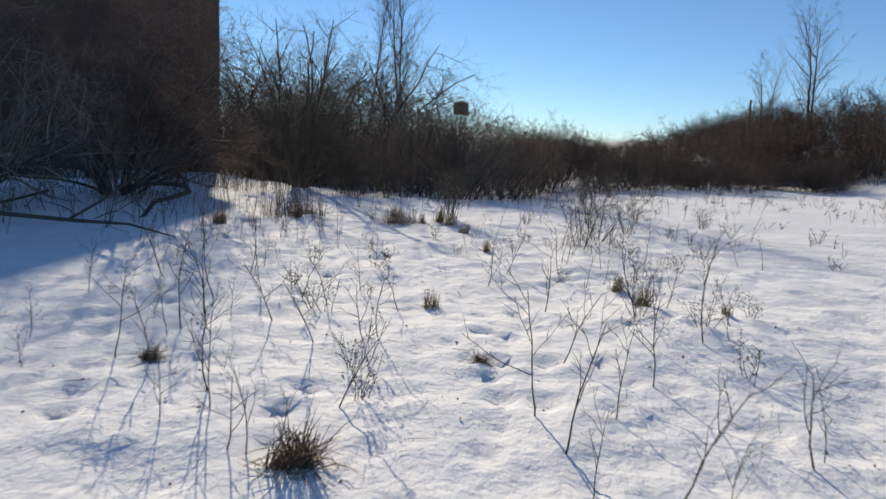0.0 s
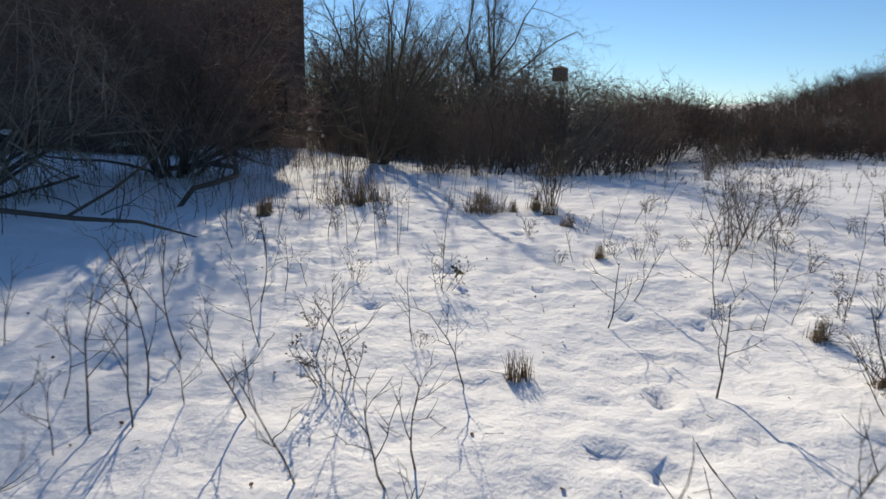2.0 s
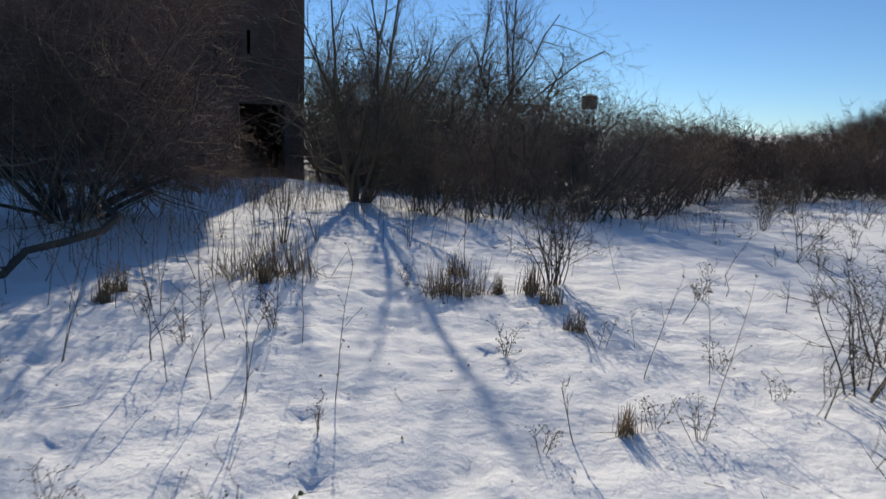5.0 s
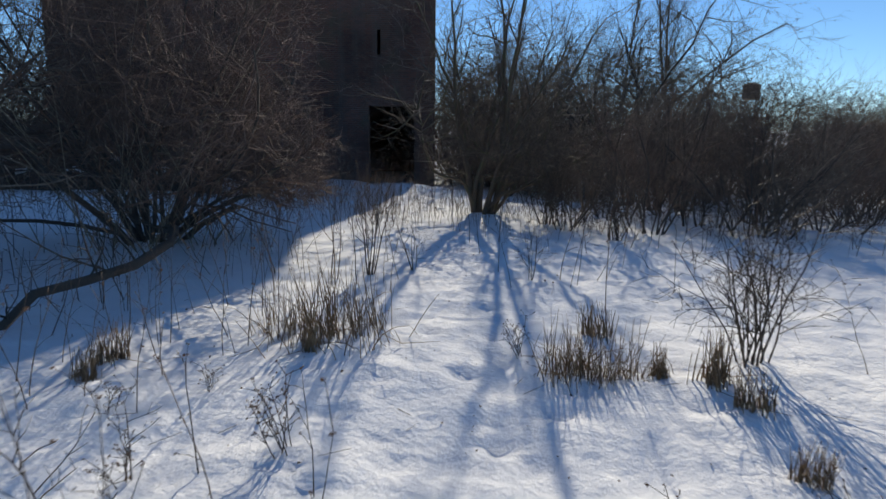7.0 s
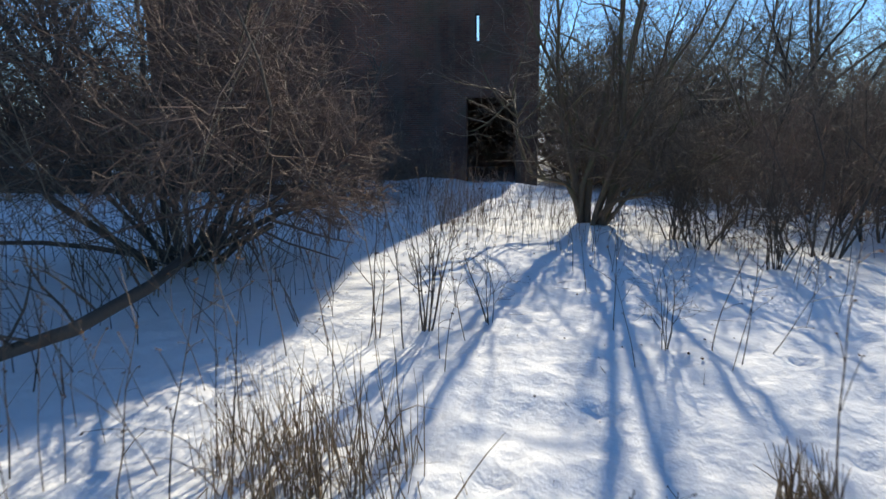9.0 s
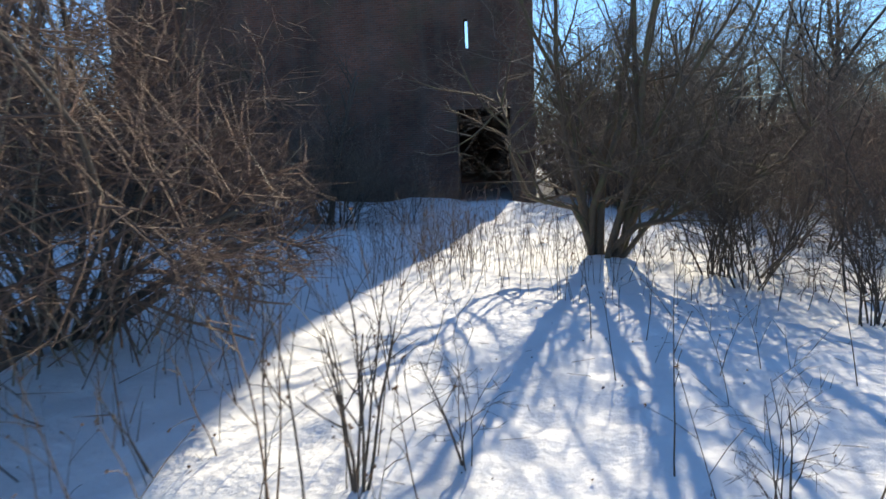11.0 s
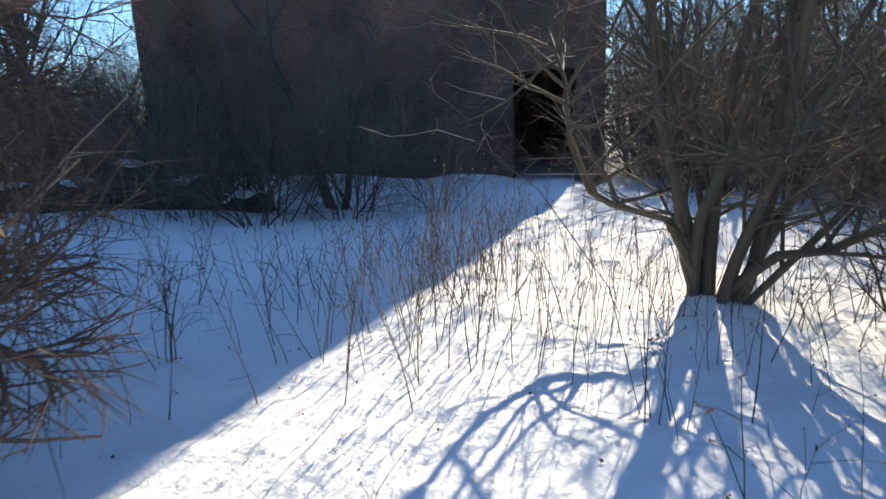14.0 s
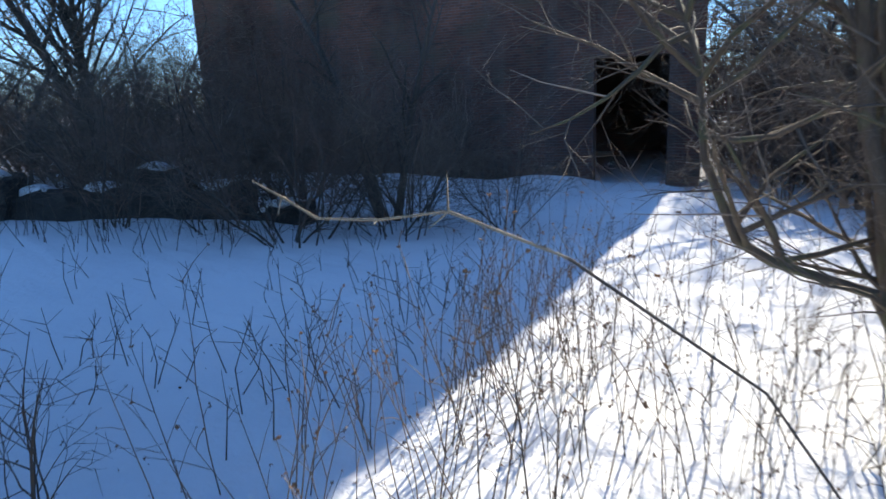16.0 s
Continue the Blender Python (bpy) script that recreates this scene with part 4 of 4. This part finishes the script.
for k in range(36):
    spots.append((rnd.uniform(-4.4, -1.0), rnd.uniform(8, 11.5)))
for k in range(30):
    spots.append((rnd.uniform(0.6, 4.5), rnd.uniform(7, 14)))
spots = sorted((s for s in spots if off_trail(*s)), key=lambda s: min((Vector(s) - q).length for q in TRAIL))
scatter(stalks, spots[:185], 12, 0.6, 1.15)
rnd = random.Random(10)
for k in range(125):
    t = rnd.uniform(0, 1)
    x, y = -5.0 - 1.9 * t + rnd.gauss(0, 0.5), 16.7 + 3.0 * t + rnd.gauss(0, 0.5)
    if math.hypot(x + 4.17, y - 15.64) > 1.1 and off_trail(x, y, 0.6):
        scaled_copy(stalks[rnd.choice((1, 4, 7, 2, 0))], x, y, rnd.uniform(0, 360), rnd.uniform(0.65, 1.15))
scaled_copy(stalks[2], -3.85, 13.1, 40, 1.35)
rest = Tubes()
for x, y in spots[185:]:
    p, h = Vector((x, y, ground_z(x, y) - 0.05)), rnd.uniform(0.2, 0.6)
    top = p + Vector((rnd.gauss(0, 0.1), rnd.gauss(0, 0.1), h))
    rest.add([p, p.lerp(top, 0.5) + Vector((rnd.gauss(0, 0.02), rnd.gauss(0, 0.02), 0)), top], [0.005, 0.004, 0.002], 3)
    for _ in range(3):
        q = p.lerp(top, rnd.uniform(0.5, 0.95))
        rest.add([q, q + Vector((rnd.gauss(0, 0.08), rnd.gauss(0, 0.08), rnd.uniform(0.03, 0.14)))], [0.003, 0.0015], 3)
for k in range(330):
    x, y = rnd.uniform(2.5, 22), rnd.uniform(8.5, 32)
    p = Vector((x, y, ground_z(x, y) - 0.04))
    h = rnd.uniform(0.1, 0.38)
    for _ in range(rnd.choice((1, 2, 3, 5))):
        top = p + Vector((rnd.gauss(0, 0.09), rnd.gauss(0, 0.09), h * rnd.uniform(0.6, 1.1)))
        rest.add([p, p.lerp(top, 0.5) + Vector((rnd.gauss(0, 0.015), 0, 0)), top], [0.005, 0.004, 0.002], 3)
        for _ in range(3):
            q = p.lerp(top, rnd.uniform(0.5, 1.0))
            rest.add([q, q + Vector((rnd.gauss(0, 0.04), rnd.gauss(0, 0.04), rnd.uniform(0.01, 0.06)))], [0.004, 0.003], 3)
for k in range(150):
    t = rnd.random()
    x, y = -18.0 + 6.5 * t + rnd.uniform(-0.8, 1.6), 15.6 + 5.4 * t + rnd.uniform(-1.8, 0.1)
    p = Vector((x, y, ground_z(x, y) - 0.05))
    top = p + Vector((rnd.gauss(0, 0.14), rnd.gauss(0, 0.14), rnd.uniform(0.25, 0.75)))
    rest.add([p, p.lerp(top, 0.5), top], [0.006, 0.005, 0.002], 3)
for k in range(260):
    x, y = (rnd.uniform(-9.5, -4.4), rnd.uniform(8.2, 15.5)) if k < 190 else (rnd.uniform(-4, 3), rnd.uniform(17.5, 24))
    if not off_trail(x, y, 1.7):
        continue
    p = Vector((x, y, ground_z(x, y) - 0.05))
    top = p + Vector((rnd.gauss(0, 0.16), rnd.gauss(0, 0.16), rnd.uniform(0.3, 1.0)))
    rest.add([p, p.lerp(top, 0.5) + Vector((rnd.gauss(0, 0.03), rnd.gauss(0, 0.03), 0)), top], [0.0055, 0.0045, 0.002], 3)
    for _ in range(2):
        q = p.lerp(top, rnd.uniform(0.4, 0.9))
        rest.add([q, q + Vector((rnd.gauss(0, 0.12), rnd.gauss(0, 0.12), rnd.uniform(0.03, 0.2)))], [0.0035, 0.0015], 3)
tagged(new("far_stalks", rest.mesh("far_stalks", WEED)), "scattered dry weed stalks across the far snow", "weeds", kind="stuff")

tufts = [grass_tuft(400, 0.58, 0.32, 95, "large tuft of tan dry grass standing in snow"), grass_tuft(401, 0.54, 0.27, 125, "rounded tuft of tan dry grass with bent blades", (0, 0.02, 0.1, 0.3), 0.14),
         grass_tuft(402, 0.28, 0.11, 80, "small tuft of dry grass poking from snow"),
         grass_tuft(403, 0.3, 0.11, 240, "round tangled clump of brown dry grass in snow", (0.0, 0.05, 0.2, 0.4), 0.2, BROWN_STALK)]
put(tufts[0], -2.45, 11.15, 20)
put(tufts[1], -0.85, 11.5, 60, 0.85)
put(tufts[2], -0.1, 5.75, 10, 0.8)
put(tufts[3], -0.66, 2.72, 10)
for x, y, k, s in [(-2.75, 11.25, 0, 0.95), (-3.1, 11.4, 0, 0.8), (-2.6, 11.5, 0, 1.0), (-0.74, 11.62, 1, 0.75), (-0.98, 11.66, 1, 0.6), (-0.4, 11.8, 2, 0.9), (0.1, 11.4, 2, 1.1), (-0.05, 11.7, 2, 1.4), (-3.6, 10.1, 2, 1.0), (-1.88, 3.96, 3, 0.5), (-0.96, 12.4, 2, 1.2), (-2.6, 11.0, 2, 1.0),
                   (0.35, 10.7, 2, 0.9), (0.6, 8.9, 2, 0.8), (2.6, 5.6, 2, 0.5), (1.9, 5.8, 2, 0.9), (1.95, 6.8, 2, 0.8), (2.3, 2.4, 2, 0.7), (0.3, 4.2, 3, 0.45), (-3.7, 10.4, 2, 1.2)]:
    scaled_copy(tufts[k], x, y, rnd.uniform(0, 360), s)


# ---- small shrubs beside the trail ----
def sapling(name, label, seed, count, height, radius, lean, x, y, mat):
    """Separate stout stems from one foot, forking near the top."""
    rnd = random.Random(seed)
    root = tagged(new(name), label, "sapling")
    P = dict(kids=[4, 2], segs=[7, 4, 2], wobble=0.07, up=[0.03, 0.08, 0.03], start=[0.4, 0.3], spread=(25, 50), size=[height, height * 0.32, height * 0.14],
             thick=[radius, radius * 0.55, radius * 0.35], thin=0.002, tip=0.35)
    for k in range(count):
        a = 2 * math.pi * (k + rnd.random()) / count
        m = rnd.uniform(*lean)
        stem = Tubes()
        grow([stem], Vector((0.02 * math.cos(a), 0.02 * math.sin(a), -0.08)), Vector((m * math.cos(a), m * math.sin(a), 1)).normalized(), height * rnd.uniform(0.75, 1.05), radius * rnd.uniform(0.7, 1.1), 0, P, rnd)
        piece("stem", stem.mesh("stem", mat), root)
    put(root, x, y)


def build_small_shrubs():
    P = dict(SHRUB)
    P.update(size=[1.15, 0.5, 0.28, 0.16], thick=[0.011, 0.006, 0.004, 0.003], thin=0.0025, kids=[5, 4, 2])
    a = shrub("small_shrub", "small dark bare shrub with upright stems in snow", random.Random(61), 13, P, (2, 17), 0.6, WEED, WEED, 0.2)
    b = shrub("small_shrub", "low bare shrub with spreading stems in snow", random.Random(62), 6, P, (8, 38), 0.6, WEED, WEED, 0.2)
    c = shrub("small_shrub", "slim bare sapling clump with few upright stems", random.Random(63), 4, dict(P, kids=[4, 3, 2]), (3, 16), 0.4, WEED, WEED, 0.1)
    put(c, -3.2, 13.75, 0, 0.6)
    sapling("leggy_sapling", "slim bare sapling with few stout upright stems", 64, 6, 1.05, 0.0105, (0.0, 0.2), -3.51, 13.35, WEED)
    sapling("tall_cane", "single tall dark cane with a bent tip", 65, 1, 1.25, 0.0085, (0.0, 0.08), -3.42, 12.97, WEED)
    sapling("tall_cane", "pair of reddish-brown canes standing in snow", 66, 2, 1.15, 0.008, (0.0, 0.1), -3.75, 13.05, BROWN_STALK)
    put(a, 0.12, 12.1, 0, 0.88)
    put(b, 2.2, 10.0, 0, 0.85)
    for x, y, s, src in [(2.6, 10.6, 0.8, b), (3.4, 11.7, 0.75, b), (1.9, 5.9, 0.4, b), (-1.6, 17.3, 0.9, a), (-2.7, 18.6, 1.1, b), (-3.1, 19.0, 1.3, a), (5.3, 13.0, 0.5, b), (3.9, 16.5, 0.8, b),
                         (-6.87, 15.97, 0.75, c), (-1.9, 13.9, 0.55, c), (4.4, 20.5, 0.9, a), (7.0, 22.0, 0.9, b), (6.5, 25.5, 1.0, a)]:
        scaled_copy(src, x, y, rnd.uniform(0, 360), s)


build_small_shrubs()


# ---- litter on the snow ----
def build_litter():
    rnd = random.Random(71)
    t = Tubes()
    for k in range(900):
        x, y = (rnd.uniform(-3.5, 3.2), rnd.uniform(1.5, 12)) if k < 500 else (rnd.uniform(-8.5, -1.5), rnd.uniform(12.5, 22))
        p = Vector((x, y, ground_z(x, y) + 0.004))
        if rnd.random() < 0.7:
            t.leaf(p, Vector((rnd.gauss(0, 1), rnd.gauss(0, 1), rnd.uniform(0, 0.5))), rnd.uniform(0.008, 0.028))
        else:
            a = rnd.uniform(0, 6.28)
            n = rnd.uniform(0.04, 0.2)
            q = Vector((x + n * math.cos(a), y + n * math.sin(a), 0))
            q.z = ground_z(q.x, q.y) + 0.006
            t.add([p, q], [0.002, 0.0012], 3)
    tagged(new("leaf_litter", t.mesh("leaf_litter", LEAF, False)), "small dead leaves and twig bits on snow", "litter", kind="stuff")


build_litter()


def build_green_sprig():
    rnd = random.Random(81)
    root = tagged(new("green_sprig"), "small sprig with dark green leaves above the snow", "plant")
    t, lv = Tubes(), Tubes()
    t.add([Vector((0, 0, -0.05)), Vector((0.01, 0, 0.12)), Vector((-0.01, 0.01, 0.24))], [0.004, 0.003, 0.002], 4)
    for k in range(16):
        lv.leaf(Vector((rnd.gauss(0, 0.02), rnd.gauss(0, 0.02), rnd.uniform(0.08, 0.25))), Vector((rnd.gauss(0, 1), rnd.gauss(0, 1), rnd.gauss(0.1, 0.5))), rnd.uniform(0.04, 0.075))
    piece("stem", t.mesh("stem", WEED), root)
    tagged(piece("foliage", lv.mesh("foliage", GREEN_LEAF, False), root), kind="stuff")
    put(root, -0.7, 7.6, 0, 0.75)


build_green_sprig()
